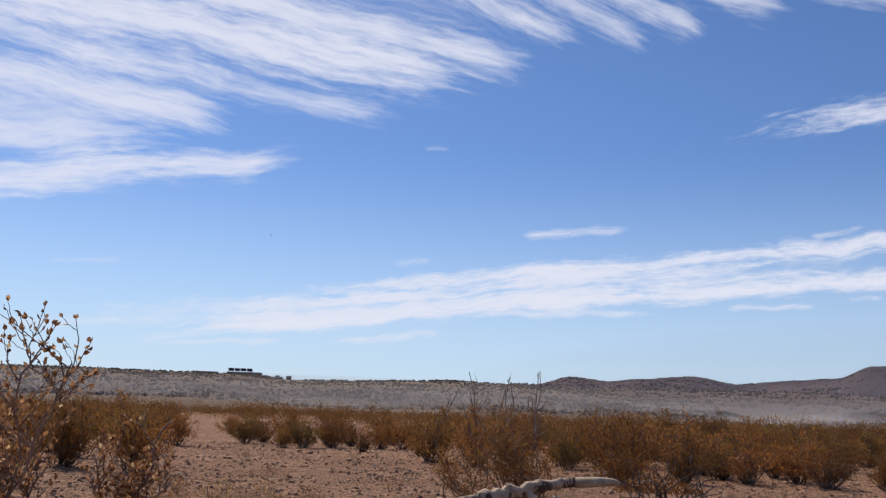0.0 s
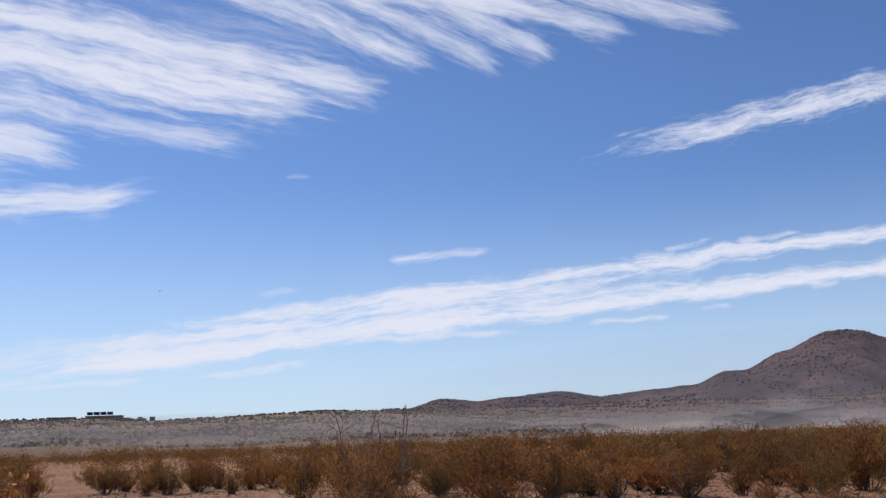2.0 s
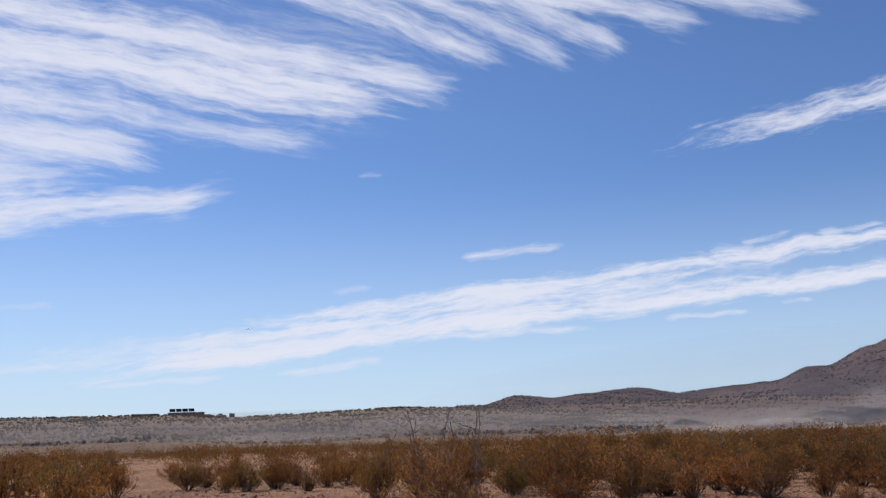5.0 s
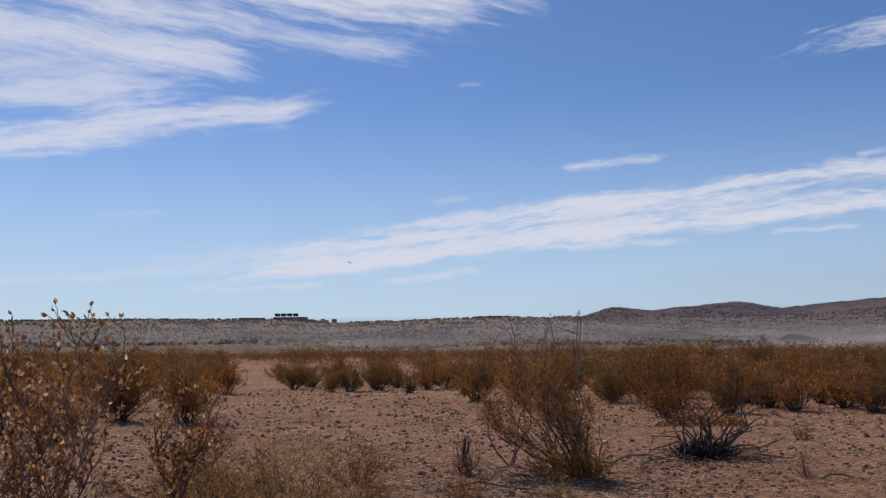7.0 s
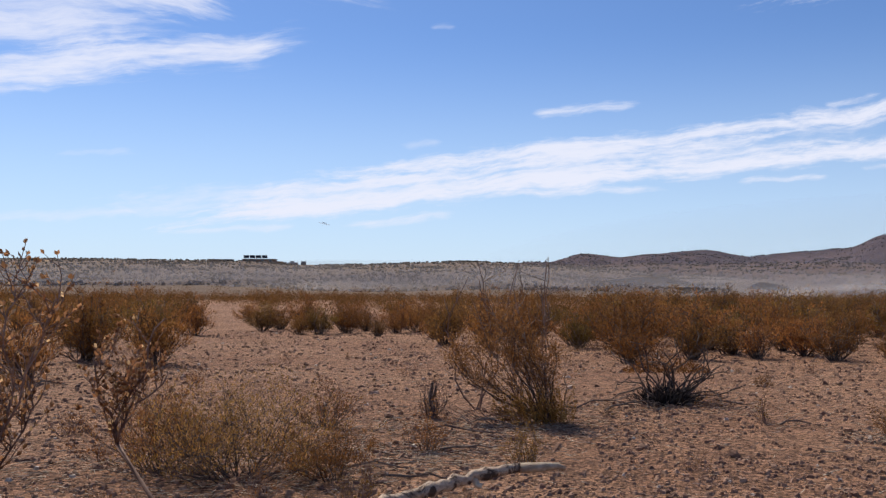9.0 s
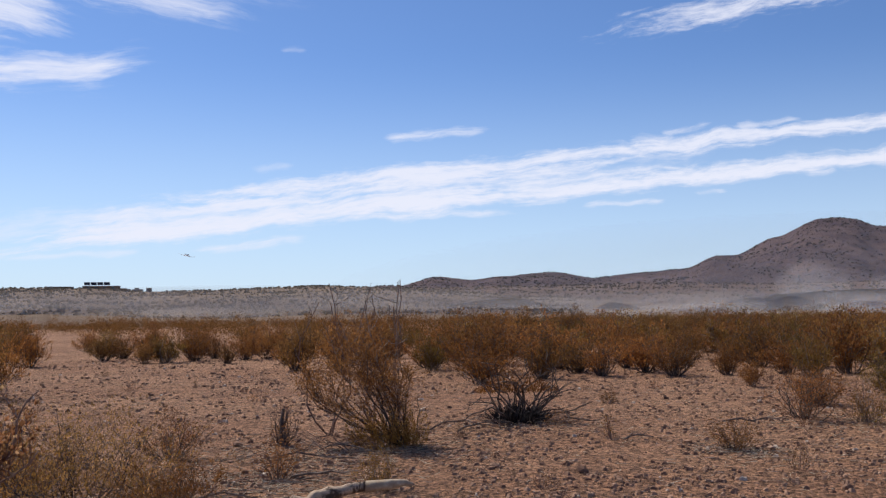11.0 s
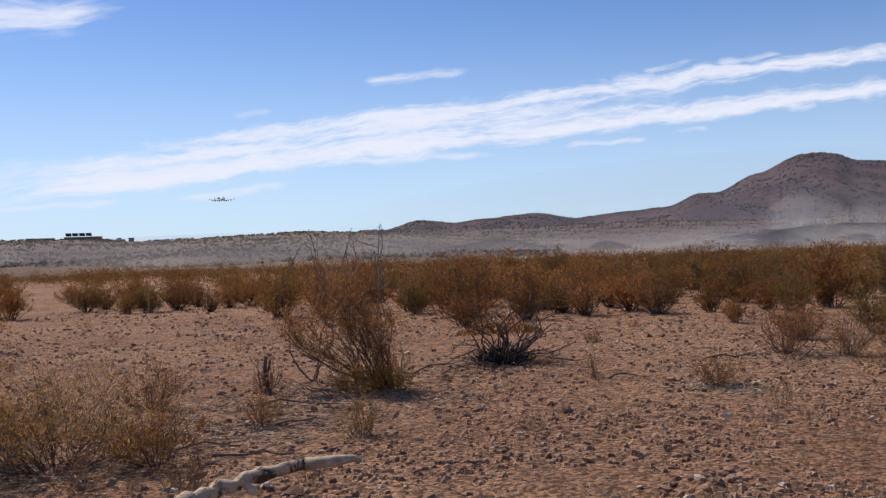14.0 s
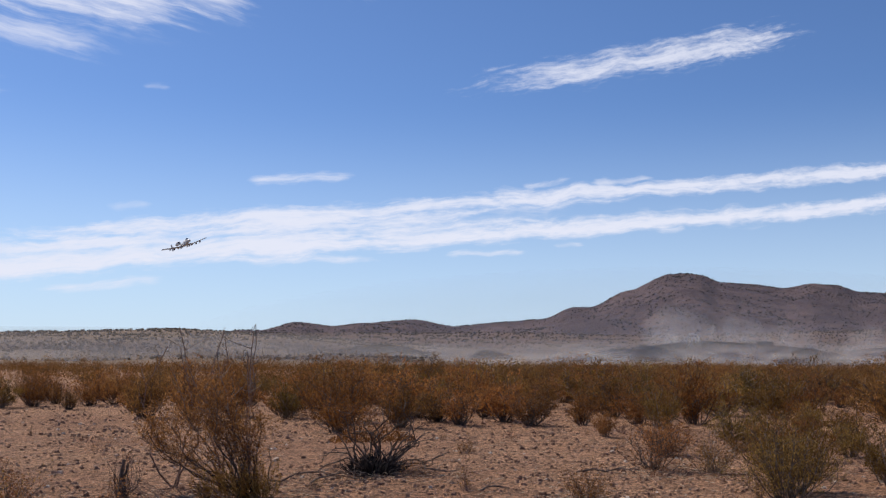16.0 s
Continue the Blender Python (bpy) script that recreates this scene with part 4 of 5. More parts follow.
def make_stones():
    rng = random.Random(8)
    kinds = [stone_mesh(90 + i) for i in range(6)]
    n = 0
    places = [(2.75 + rng.gauss(0, 0.22), 5.95 + rng.gauss(0, 0.20), rng.uniform(0.04, 0.09)) for _ in range(26)]
    while len(places) < 190:
        y = rng.uniform(5.2, 17) if len(places) < 140 else rng.uniform(17, 34)
        places.append((rng.uniform(-0.45, 0.85) * y, y, rng.choice((0.04, 0.05, 0.055, 0.07, 0.09, 0.12)) * (1 if y < 17 else 1.5)))
    places += [(4.52, 10.75, 0.11), (4.0, 9.1, 0.10), (4.15, 7.3, 0.10), (2.3, 7.1, 0.10), (2.0, 9.7, 0.12)]
    for x, y, s in places:
        ob = new("stone", kinds[n % 6])
        n += 1
        tagged(ob, "small angular reddish-brown stone on desert soil", "stone", "stones on the desert floor")
        ob.matrix_world = Matrix.LocRotScale((x, y, ground_z(x, y) + 0.16 * s), Euler((rng.gauss(0, 0.25), rng.gauss(0, 0.25), rng.uniform(0, 6.28))), (s * rng.uniform(0.8, 1.3), s, s * rng.uniform(0.7, 1.2)))


def make_gravel():
    """Pebbles by the thousand."""
    rng = random.Random(9)
    verts, faces = [], []
    count = 0
    while count < 44000:
        y = 4.6 + 29 * rng.random() ** 2.3
        x = rng.uniform(-0.62, 0.98) * y
        if noise.noise((x * 0.55, y * 0.55, 7.0)) + 0.5 * noise.noise((x * 1.9, y * 1.9, 3.0)) + rng.uniform(-0.35, 0.35) < -0.12:
            continue
        count += 1
        s = (0.006 + 0.036 * rng.random() ** 3.4) * (1 + max(0.0, y - 9) * 0.022)
        z = ground_z(x, y)
        a = rng.uniform(0, 6.28)
        ca, sa = math.cos(a), math.sin(a)
        q = len(verts)
        for px, py, pz in ((-1, -0.7, -0.3), (1, -0.8, -0.3), (0.9, 0.8, -0.3), (-0.8, 0.7, -0.3), (-0.6, -0.4, 0.9), (0.7, -0.3, 0.8), (0.5, 0.5, 1.0), (-0.5, 0.3, 0.7)):
            px, py, pz = px * rng.uniform(0.6, 1.2) * s, py * rng.uniform(0.6, 1.2) * s, pz * rng.uniform(0.5, 1.0) * s
            verts.append((x + px * ca - py * sa, y + px * sa + py * ca, z + pz))
        for f in ((4, 5, 6, 7), (0, 1, 5, 4), (1, 2, 6, 5), (2, 3, 7, 6), (3, 0, 4, 7)):
            faces.append(tuple(q + i for i in f))
    ob = new("gravel", mesh_of("gravel", verts, faces, STONE))
    tagged(ob, "reddish-brown and grey gravel strewn over the soil", "gravel", kind="stuff")


STRAW = mat_bark("bleached_straw", (0.30, 0.22, 0.15), (0.58, 0.47, 0.35), 60)
CHAR = mat_bark("dark_litter", (0.045, 0.030, 0.024), (0.12, 0.08, 0.06), 60)


def make_litter():
    """Broken twigs and straw on the ground, thickest about the bushes."""
    spots = [(1.1, 11.3, 1.1), (-1.7, 8.0, 1.0), (3.1, 13.1, 0.9), (-0.2, 11.2, 0.9), (7.4, 12.4, 1.0), (-0.1, 9.2, 0.8), (-6.0, 17.5, 2.0), (4.83, 10.1, 0.5), (-3.2, 8.4, 1.0), (-0.7, 8.9, 1.1), (0.3, 10.2, 1.1), (-1.0, 9.8, 1.2)]
    for name, mat, seed, count, label in (("straw_litter", STRAW, 31, 4600, "bleached straw and broken twigs on the ground"),
                                          ("twig_litter", CHAR, 32, 2600, "dark broken twigs and bark litter on the soil")):
        rng = random.Random(seed)
        b = Build()
        for i in range(count):
            if rng.random() < 0.55:
                cx, cy, sp = rng.choice(spots)
                x, y = rng.gauss(cx, sp * 0.6), rng.gauss(cy, sp * 0.55)
            else:
                y = 4.8 + 17 * rng.random() ** 1.3
                x = rng.uniform(-0.6, 0.95) * y
            a, n = rng.uniform(0, 6.28), rng.uniform(0.03, 0.14) * rng.choice((1, 1, 1.8))
            d = Vector((math.cos(a), math.sin(a), rng.uniform(-0.02, 0.15))) * n
            p = Vector((x, y, ground_z(x, y) + 0.004))
            m = p + d * 0.5 + Vector((rng.gauss(0, 0.12) * n, rng.gauss(0, 0.12) * n, 0.004))
            b.tube([p, m, p + d], rng.uniform(0.0020, 0.0046), 0.0014, 3)
        tagged(new(name, mesh_of(name, b.v, b.f, mat)), label, "litter", kind="stuff")


make_gravel()
make_litter()


# ---- the branch by the camera ----
def mat_weathered():
    m, k = material("weathered_branch")
    p = k.add("ShaderNodeTexCoord").outputs["Object"]
    rings = k.noise(p, 62.0, 5, 0.62, 0.5)
    knots = k.noise(p, 55.0, 4, 0.6)
    fine = k.noise(p, 300.0, 4, 0.7)
    col = k.mix(fine, c4(0.42, 0.29, 0.20), c4(0.68, 0.52, 0.39))
    col = k.mix(k.step(rings, 0.47, 0.58, 0.0, 0.95), col, c4(0.07, 0.045, 0.035))
    col = k.mix(k.step(knots, 0.60, 0.70, 0.0, 0.8), col, c4(0.30, 0.19, 0.12))
    finish(k, principled(k, col, 0.8, 0, bump(k, k.math("ADD", knots, fine), 0.8, 0.005), 0.08))
    return m


def weathered_branch():
    top = tagged(new("dead_branch"), "bleached grey dead branch with dark knots reaching before the camera", "branch")
    rng = random.Random(4)
    line = [(0.106, 0.899, 1.441), (0.093, 0.897, 1.4405), (0.068, 0.898, 1.439), (0.040, 0.890, 1.437), (0.016, 0.880, 1.432), (-0.008, 0.866, 1.429), (-0.029, 0.852, 1.424), (-0.060, 0.834, 1.420),
            (-0.082, 0.820, 1.411), (-0.104, 0.807, 1.400), (-0.132, 0.793, 1.393), (-0.160, 0.780, 1.388), (-0.203, 0.753, 1.375), (-0.230, 0.734, 1.367), (-0.30, 0.70, 1.33), (-0.42, 0.62, 1.20), (-0.52, 0.54, 0.8), (-0.56, 0.50, -0.05)]
    b = Build()
    knots = []
    for p, q in zip(line[2:13], line[3:14]):
        for t in (0.0, 0.25, 0.5, 0.75):
            knots.append(Vector(p).lerp(Vector(q), t) + Vector((0, rng.gauss(0, 0.0007), rng.gauss(0, 0.0011))))
    b.tube(knots + line[13:], 0.0052, 0.0098, 12, 0.22, rng)
    body = mesh_of("limb", b.v, b.f, mat_weathered(), True)
    part("limb", body, top)
    c = Build()
    c.tube([line[2], line[1], line[0], (0.112, 0.898, 1.4385)], 0.0052, 0.0020, 8, 0.1, rng)
    part("broken_tip", mesh_of("broken_tip", c.v, c.f, STRAW, True), top, "pale splintered tip")
    d = Build()
    d.tube([(-0.105, 0.808, 1.404), (-0.108, 0.806, 1.412), (-0.110, 0.806, 1.416)], 0.0030, 0.0014, 6, 0.1, rng)
    part("thorn", mesh_of("thorn", d.v, d.f, STRAW, True), top)
    e = Build()
    e.tube([(0.022, 0.882, 1.431), (0.026, 0.880, 1.426), (0.030, 0.879, 1.425)], 0.004, 0.003, 6, 0.1, rng)
    part("side_stub", mesh_of("side_stub", e.v, e.f, STRAW, True), top)
    return top


BRANCH = weathered_branch()


# ---- the leafy twigs by the camera ----
def leaf_mesh(seed, size):
    """A small cupped leaf with a fold."""
    rng = random.Random(seed)
    w, s = 0.55 * rng.uniform(0.8, 1.2), size
    rows = [(0.0, 0.10), (0.35, 1.0), (0.7, 0.8), (1.0, 0.08)]
    v, f = [], []
    for t, q in rows:
        lift = 0.18 * math.sin(math.pi * t)
        v += [(-w * q * s * 0.5, lift * s + 0.12 * s * q, t * s), (0, lift * s, t * s), (w * q * s * 0.5, lift * s + 0.12 * s * q, t * s)]
    for i in range(3):
        for j in range(2):
            f.append((3 * i + j, 3 * i + j + 1, 3 * i + j + 4, 3 * i + j + 3))
    return mesh_of("leaf", v, f, LEAF_DRY, True)


LEAVES = [leaf_mesh(i, s) for i, s in enumerate((0.0080, 0.0095, 0.0115, 0.0130))]


def near_shrub(x, y, fork, limbs, crown, twigs, leaves, seed, label, thick=0.0062, fill=2.2):
    """A young creosote: a thin trunk that forks, limbs, twigs and single leaves. limbs: points from the base."""
    rng = random.Random(seed)
    top = tagged(new("young_creosote"), label, "shrub")
    top.location = (x, y, ground_z(x, y))
    t = Build()
    t.tube(bent(rng, (0.03, 0.02, -0.30), fork, 0.0, 8), thick, thick * 0.62, 7, 0.06, rng)
    part("trunk", mesh_of("trunk", t.v, t.f, STEM_RED, True), top)
    ways = []
    for limb in limbs:
        line = [Vector(fork)] + [Vector(p) for p in limb]
        full = []
        for a, b in zip(line, line[1:]):
            full += bent(rng, a, b, 0.0, 3)[:-1]
        full.append(line[-1])
        b = Build()
        b.tube(full, thick * 0.52, thick * 0.22, 6, 0.08, rng)
        part("limb", mesh_of("limb", b.v, b.f, STEM_RED, True), top)
        ways.append(full)
    (cx, cy, cz), (rx, ry, rz) = crown
    spots = []
    for i in range(twigs):
        w = Build()
        way = rng.choice(ways)
        for _ in range(40):
            n = min(len(way) - 2, int((len(way) - 1) * rng.random() ** 0.7))
            p = way[n].lerp(way[n + 1], rng.random())
            grow = Vector((rng.gauss(0, 0.55), rng.gauss(0, 0.45), rng.uniform(0.5, 1.2))).normalized()
            q = p + grow * rng.uniform(0.05, 0.15)
            if ((q.x - cx) / rx) ** 2 + ((q.y - cy) / ry) ** 2 + ((q.z - cz) / rz) ** 2 < 1.15:
                break
        line = bent(rng, p, q, 0.0, 5)
        w.tube(line, thick * 0.24, thick * 0.11, 4)
        spots.append(line)
        for b in range(2):
            o = line[rng.randint(1, 4)]
            sub = bent(rng, o, o + (grow + Vector((rng.gauss(0, 0.6), rng.gauss(0, 0.6), 0.3))).normalized() * rng.uniform(0.02, 0.06), 0.0, 5)
            w.tube(sub, thick * 0.15, thick * 0.08, 4)
            spots.append(sub)
        part("twig", mesh_of("twig", w.v, w.f, STEM_RED, True), top)
    rest = Build()
    places = []
    for line in spots:
        size = (line[-1] - line[0]).length
        steps = max(2, int(size / 0.011))
        for n in range(1, steps + 1):
            t = min(n / steps, 0.999) * 5
            q = line[int(t)].lerp(line[int(t) + 1], t - int(t))
            way = (line[int(t) + 1] - line[int(t)]).normalized()
            side = way.orthogonal().normalized()
            side = side * math.cos(n * 2.4) + way.cross(side) * math.sin(n * 2.4)
            for sgn in (-1, 1):
                if rng.random() < 0.82:
                    places.append((q, (way * rng.uniform(0.7, 1.5) + side * sgn * rng.uniform(0.5, 1.0) + Vector((0, 0, 0.25))).normalized()))
        places += [(line[-1], (way + Vector((rng.gauss(0, 0.35), rng.gauss(0, 0.35), 0.2))).normalized()) for _ in range(3)]
    rng.shuffle(places)
    for q, d in places[leaves:int(leaves * (1 + fill))]:
        rest.leaf(q, d, rng.uniform(0.008, 0.013), rng, 0.62)
    tagged(part("small_foliage", mesh_of("small_foliage", rest.v, rest.f, LEAF_DRY), top), kind="stuff")
    for q, d in places[:leaves]:
        ob = new("leaf", LEAVES[rng.randrange(4)])
        ob.parent = top
        ob.matrix_basis = Matrix.LocRotScale(q, d.to_track_quat("Z", "Y") @ Euler((0, 0, rng.uniform(0, 6.28))).to_quaternion(), None)
    return top


TWIGGY = near_shrub(-0.56, 1.44, (-0.01, 0.0, 1.24),
                    [[(-0.03, -0.01, 1.36), (-0.01, -0.03, 1.48), (-0.03, -0.03, 1.60)], [(0.02, -0.01, 1.32), (0.06, -0.02, 1.44), (0.10, -0.03, 1.55)], [(0.03, 0.0, 1.34), (0.11, -0.02, 1.46), (0.145, -0.03, 1.53)],
                     [(-0.06, 0.0, 1.34), (-0.09, -0.02, 1.44)]],
                    ((0.045, -0.02, 1.500), (0.130, 0.09, 0.140)), 66, 298, 21, "thin young creosote with dry reddish leaves on bare twigs", 0.0055, 2.6)
BUSHY = near_shrub(-0.62, 1.52, (0.0, 0.0, 1.16),
                   [[(-0.02, 0.0, 1.28), (0.02, 0.0, 1.42)], [(0.05, 0.0, 1.28), (0.10, 0.0, 1.40)], [(-0.06, 0.0, 1.28), (-0.09, 0.0, 1.42)]],
                   ((0.01, 0.0, 1.40), (0.145, 0.11, 0.13)), 36, 295, 22, "leafy young creosote with dry golden-brown leaves", 0.0055, 2.2)
SMALL = near_shrub(-0.42, 1.70, (0.01, 0.0, 1.22),
                   [[(0.04, 0.0, 1.30), (0.09, 0.0, 1.38), (0.13, 0.0, 1.43)], [(-0.01, 0.0, 1.30), (-0.01, 0.0, 1.38)], [(0.04, 0.0, 1.28), (0.12, 0.0, 1.33)]],
                   ((0.065, 0.0, 1.365), (0.085, 0.06, 0.085)), 26, 220, 23, "single thin creosote shoot with dry curled leaves", 0.006, 2.2)


# ---- the house on the ridge ----
ADOBE = mat_plain("adobe_wall", (0.215, 0.125, 0.085), 0.95, 0, 0.2, 0.8, 0.1)
TRIM = mat_plain("pale_roof_edge", (0.42, 0.38, 0.35), 0.8)
PANEL = mat_plain("solar_cell", (0.020, 0.024, 0.045), 0.25, 0.0, 0.2, 2.0, 0.5)
METAL = mat_plain("galvanised_metal", (0.42, 0.43, 0.45), 0.45, 0.8)
TANK = mat_plain("dark_tank_paint", (0.050, 0.055, 0.070), 0.6)
WINDOW = mat_plain("dark_window_glass", (0.03, 0.035, 0.045), 0.1, 0.0, 0.1, 2.0, 0.6)


def box(bm, cx, cy, cz, sx, sy, sz, turn=None):
    m = Matrix.Translation((cx, cy, cz))
    if turn is not None:
        m = m @ turn
    bmesh.ops.create_cube(bm, size=1.0, matrix=m @ Matrix.Diagonal((sx, sy, sz, 1)))


def box_part(name, parent, mat, cx, cy, cz, sx, sy, sz, turn=None, label="", bevel=0.0):
    bm = bmesh.new()
    box(bm, cx, cy, cz, sx, sy, sz, turn)
    if bevel:
        bmesh.ops.bevel(bm, geom=bm.edges[:], offset=bevel, segments=1, affect="EDGES")
    return part(name, bm_mesh(name, bm, mat), parent, label)


HOUSE_Y = 448.0


def ridge_at(u, y=HOUSE_Y):
    return range_z(u, y, *RANGES["ridge"])


def make_house():
    u0, u1 = -0.2074, -0.1739
    w, cx = (u1 - u0) * HOUSE_Y, (u0 + u1) / 2 * HOUSE_Y
    base = ridge_at((u0 + u1) / 2) - 0.6
    roof = 1.6 + 0.0262 * HOUSE_Y
    h = roof - base
    top = tagged(new("adobe_house"), "long low adobe house with solar panels on its flat roof", "house")
    top.location = (cx, HOUSE_Y, base)
    box_part("wall", top, ADOBE, 0, 0, h / 2, w, 7.0, h, bevel=0.12)
    box_part("roof", top, TRIM, 0, 0, h + 0.10, w + 0.5, 7.4, 0.22, label="pale flat roof edge")
    box_part("side_wing", top, ADOBE, w / 2 + 1.6, 0.4, (h - 0.9) / 2, 3.2, 5.5, h - 0.9, bevel=0.1)
    for i in range(4):
        x = -w / 2 + 2.2 + i * 3.6
        win = box_part("window", top, WINDOW, x, -3.52, h * 0.62, 1.2, 0.10, 0.9)
        box_part("frame", win, TRIM, x, -3.53, h * 0.62 + 0.5, 1.4, 0.14, 0.10)
    rack = tagged(new("solar_panel_rack"), "row of tilted solar panels on a metal rack", "solar panels")
    pw = (-0.1822 + 0.2075) * HOUSE_Y / 4
    rack.location = (-0.2075 * HOUSE_Y, HOUSE_Y - 0.5, roof + 0.21)
    tilt = Euler((radians(-52), 0, 0)).to_matrix().to_4x4()
    for i in range(4):
        x = pw * (i + 0.5)
        p = box_part("solar_panel", rack, PANEL, x, 0, 0.98, pw * 0.90, 1.55, 0.07, tilt)
        box_part("frame", p, METAL, x, -0.52, 1.66, pw * 0.94, 0.10, 0.12)
        for sx in (-0.35, 0.35):
            box_part("leg", rack, METAL, x + sx * pw, 0.0, 0.46, 0.08, 0.08, 0.92)
    return top


def make_shelter():
    u0, u1 = -0.2442, -0.2184
    w, cx = (u1 - u0) * HOUSE_Y, (u0 + u1) / 2 * HOUSE_Y
    base = ridge_at((u0 + u1) / 2) - 0.4
    roof = 1.6 + 0.0262 * HOUSE_Y
    top = tagged(new("open_shelter"), "open flat-roofed shelter on posts", "shelter")
    top.location = (cx, HOUSE_Y, base)
    h = roof - base
    box_part("roof", top, TRIM, 0, 0, h - 0.12, w, 5.0, 0.24)
    for i in range(5):
        box_part("post", top, TRIM, -w / 2 + 0.2 + i * (w - 0.4) / 4, -2.3, (h - 0.24) / 2, 0.25, 0.25, h - 0.24)
    box_part("back_wall", top, ADOBE, 0, 2.3, (h - 0.24) / 2, w, 0.3, h - 0.24)


def make_outbuildings():
    def hut(name, u, width, v, mat, label, category, depth=2.2):
        base = ridge_at(u) - 0.5
        h = 1.6 + v * HOUSE_Y - base
        top = tagged(new(name), label, category)
        top.location = (u * HOUSE_Y, HOUSE_Y, base)
        box_part("body", top, mat, 0, 0, h / 2, width, depth, h, bevel=0.05)
        box_part("lid", top, TRIM, 0, 0, h + 0.04, width + 0.15, depth + 0.15, 0.10)
        return top
    hut("water_tank", -0.1449, 2.15, 0.0242, TANK, "dark square water tank on the ridge", "tank")
    hut("shed", -0.1660, 2.8, 0.0232, ADOBE, "small adobe shed beside the house", "shed")
    hut("shed", 0.0212, 3.4, 0.0262, ADOBE, "tiny distant shed on the ridge line", "shed")
    car = tagged(new("parked_pickup"), "pale pickup parked beside the house", "pickup")
    u = -0.1560
    car.location = (u * HOUSE_Y, HOUSE_Y, ridge_at(u) - 0.05)
    box_part("body", car, TRIM, 0, 0, 0.75, 4.6, 1.8, 0.75, bevel=0.15)
    cab = box_part("cab", car, TRIM, -0.3, 0, 1.42, 2.0, 1.6, 0.62, bevel=0.18)
    box_part("window", cab, WINDOW, -0.3, -0.82, 1.46, 1.5, 0.05, 0.36)
    for sx in (-1.4, 1.4):
        for sy in (-0.85, 0.85):
            bm = bmesh.new()
            bmesh.ops.create_cone(bm, cap_ends=True, segments=16, radius1=0.38, radius2=0.38, depth=0.25, matrix=Matrix.Translation((sx, sy, 0.38)) @ pose(0, 0, 0, 90, 0, 0))
            part("wheel", bm_mesh("wheel", bm, TANK), car)


make_house()
make_shelter()
make_outbuildings()


# ---- the jet ----
GREY = mat_plain("jet_grey_paint", (0.52, 0.525, 0.54), 0.55, 0, 0.12, 0.6, 0.4)
GREY_DARK = mat_plain("jet_dark_panels", (0.17, 0.175, 0.185), 0.6)
CANOPY = mat_plain("canopy_glass", (0.03, 0.035, 0.04), 0.08, 0, 0.1, 1.0, 0.6)


def loft(rings, segments=14):
    """A body through rings of (y, half width, half height, z of the middle)."""
    v, f = [], []
    for y, a, b, z in rings:
        for j in range(segments):
            t = 2 * math.pi * j / segments
            v.append((a * math.cos(t), y, z + b * math.sin(t)))
    for i in range(len(rings) - 1):
        for j in range(segments):
            k, n = i * segments + j, i * segments + (j + 1) % segments
            f.append((k, n, n + segments, k + segments))
    f.append(tuple(reversed(range(segments))))
    f.append(tuple((len(rings) - 1) * segments + j for j in range(segments)))
    return v, f


def slab(a, b, thick, mat, name, parent):
    """A wing or fin between a root and a tip: each (x, y front, y back, z)."""
    v, f = [], []
    for (x, y0, y1, z), t in ((a, thick), (b, thick * 0.55)):
        flat = abs(b[0] - a[0]) > abs(b[3] - a[3])
        d = (0, 0, t / 2) if flat else (t / 2, 0, 0)
        for q, s in ((y0, 0.25), (y0 + (y1 - y0) * 0.3, 1.0), (y1, 0.15)):
            v += [(x + d[0] * s, q, z + d[2] * s), (x - d[0] * s, q, z - d[2] * s)]
    for i in (0, 2):
        f += [(i, i + 2, i + 8, i + 6), (i + 1, i + 7, i + 9, i + 3)]
    f += [(0, 6, 7, 1), (4, 5, 11, 10), (0, 1, 3, 2), (2, 3, 5, 4), (6, 8, 9, 7), (8, 10, 11, 9)]
    return part(name, mesh_of(name, v, f, mat), parent)


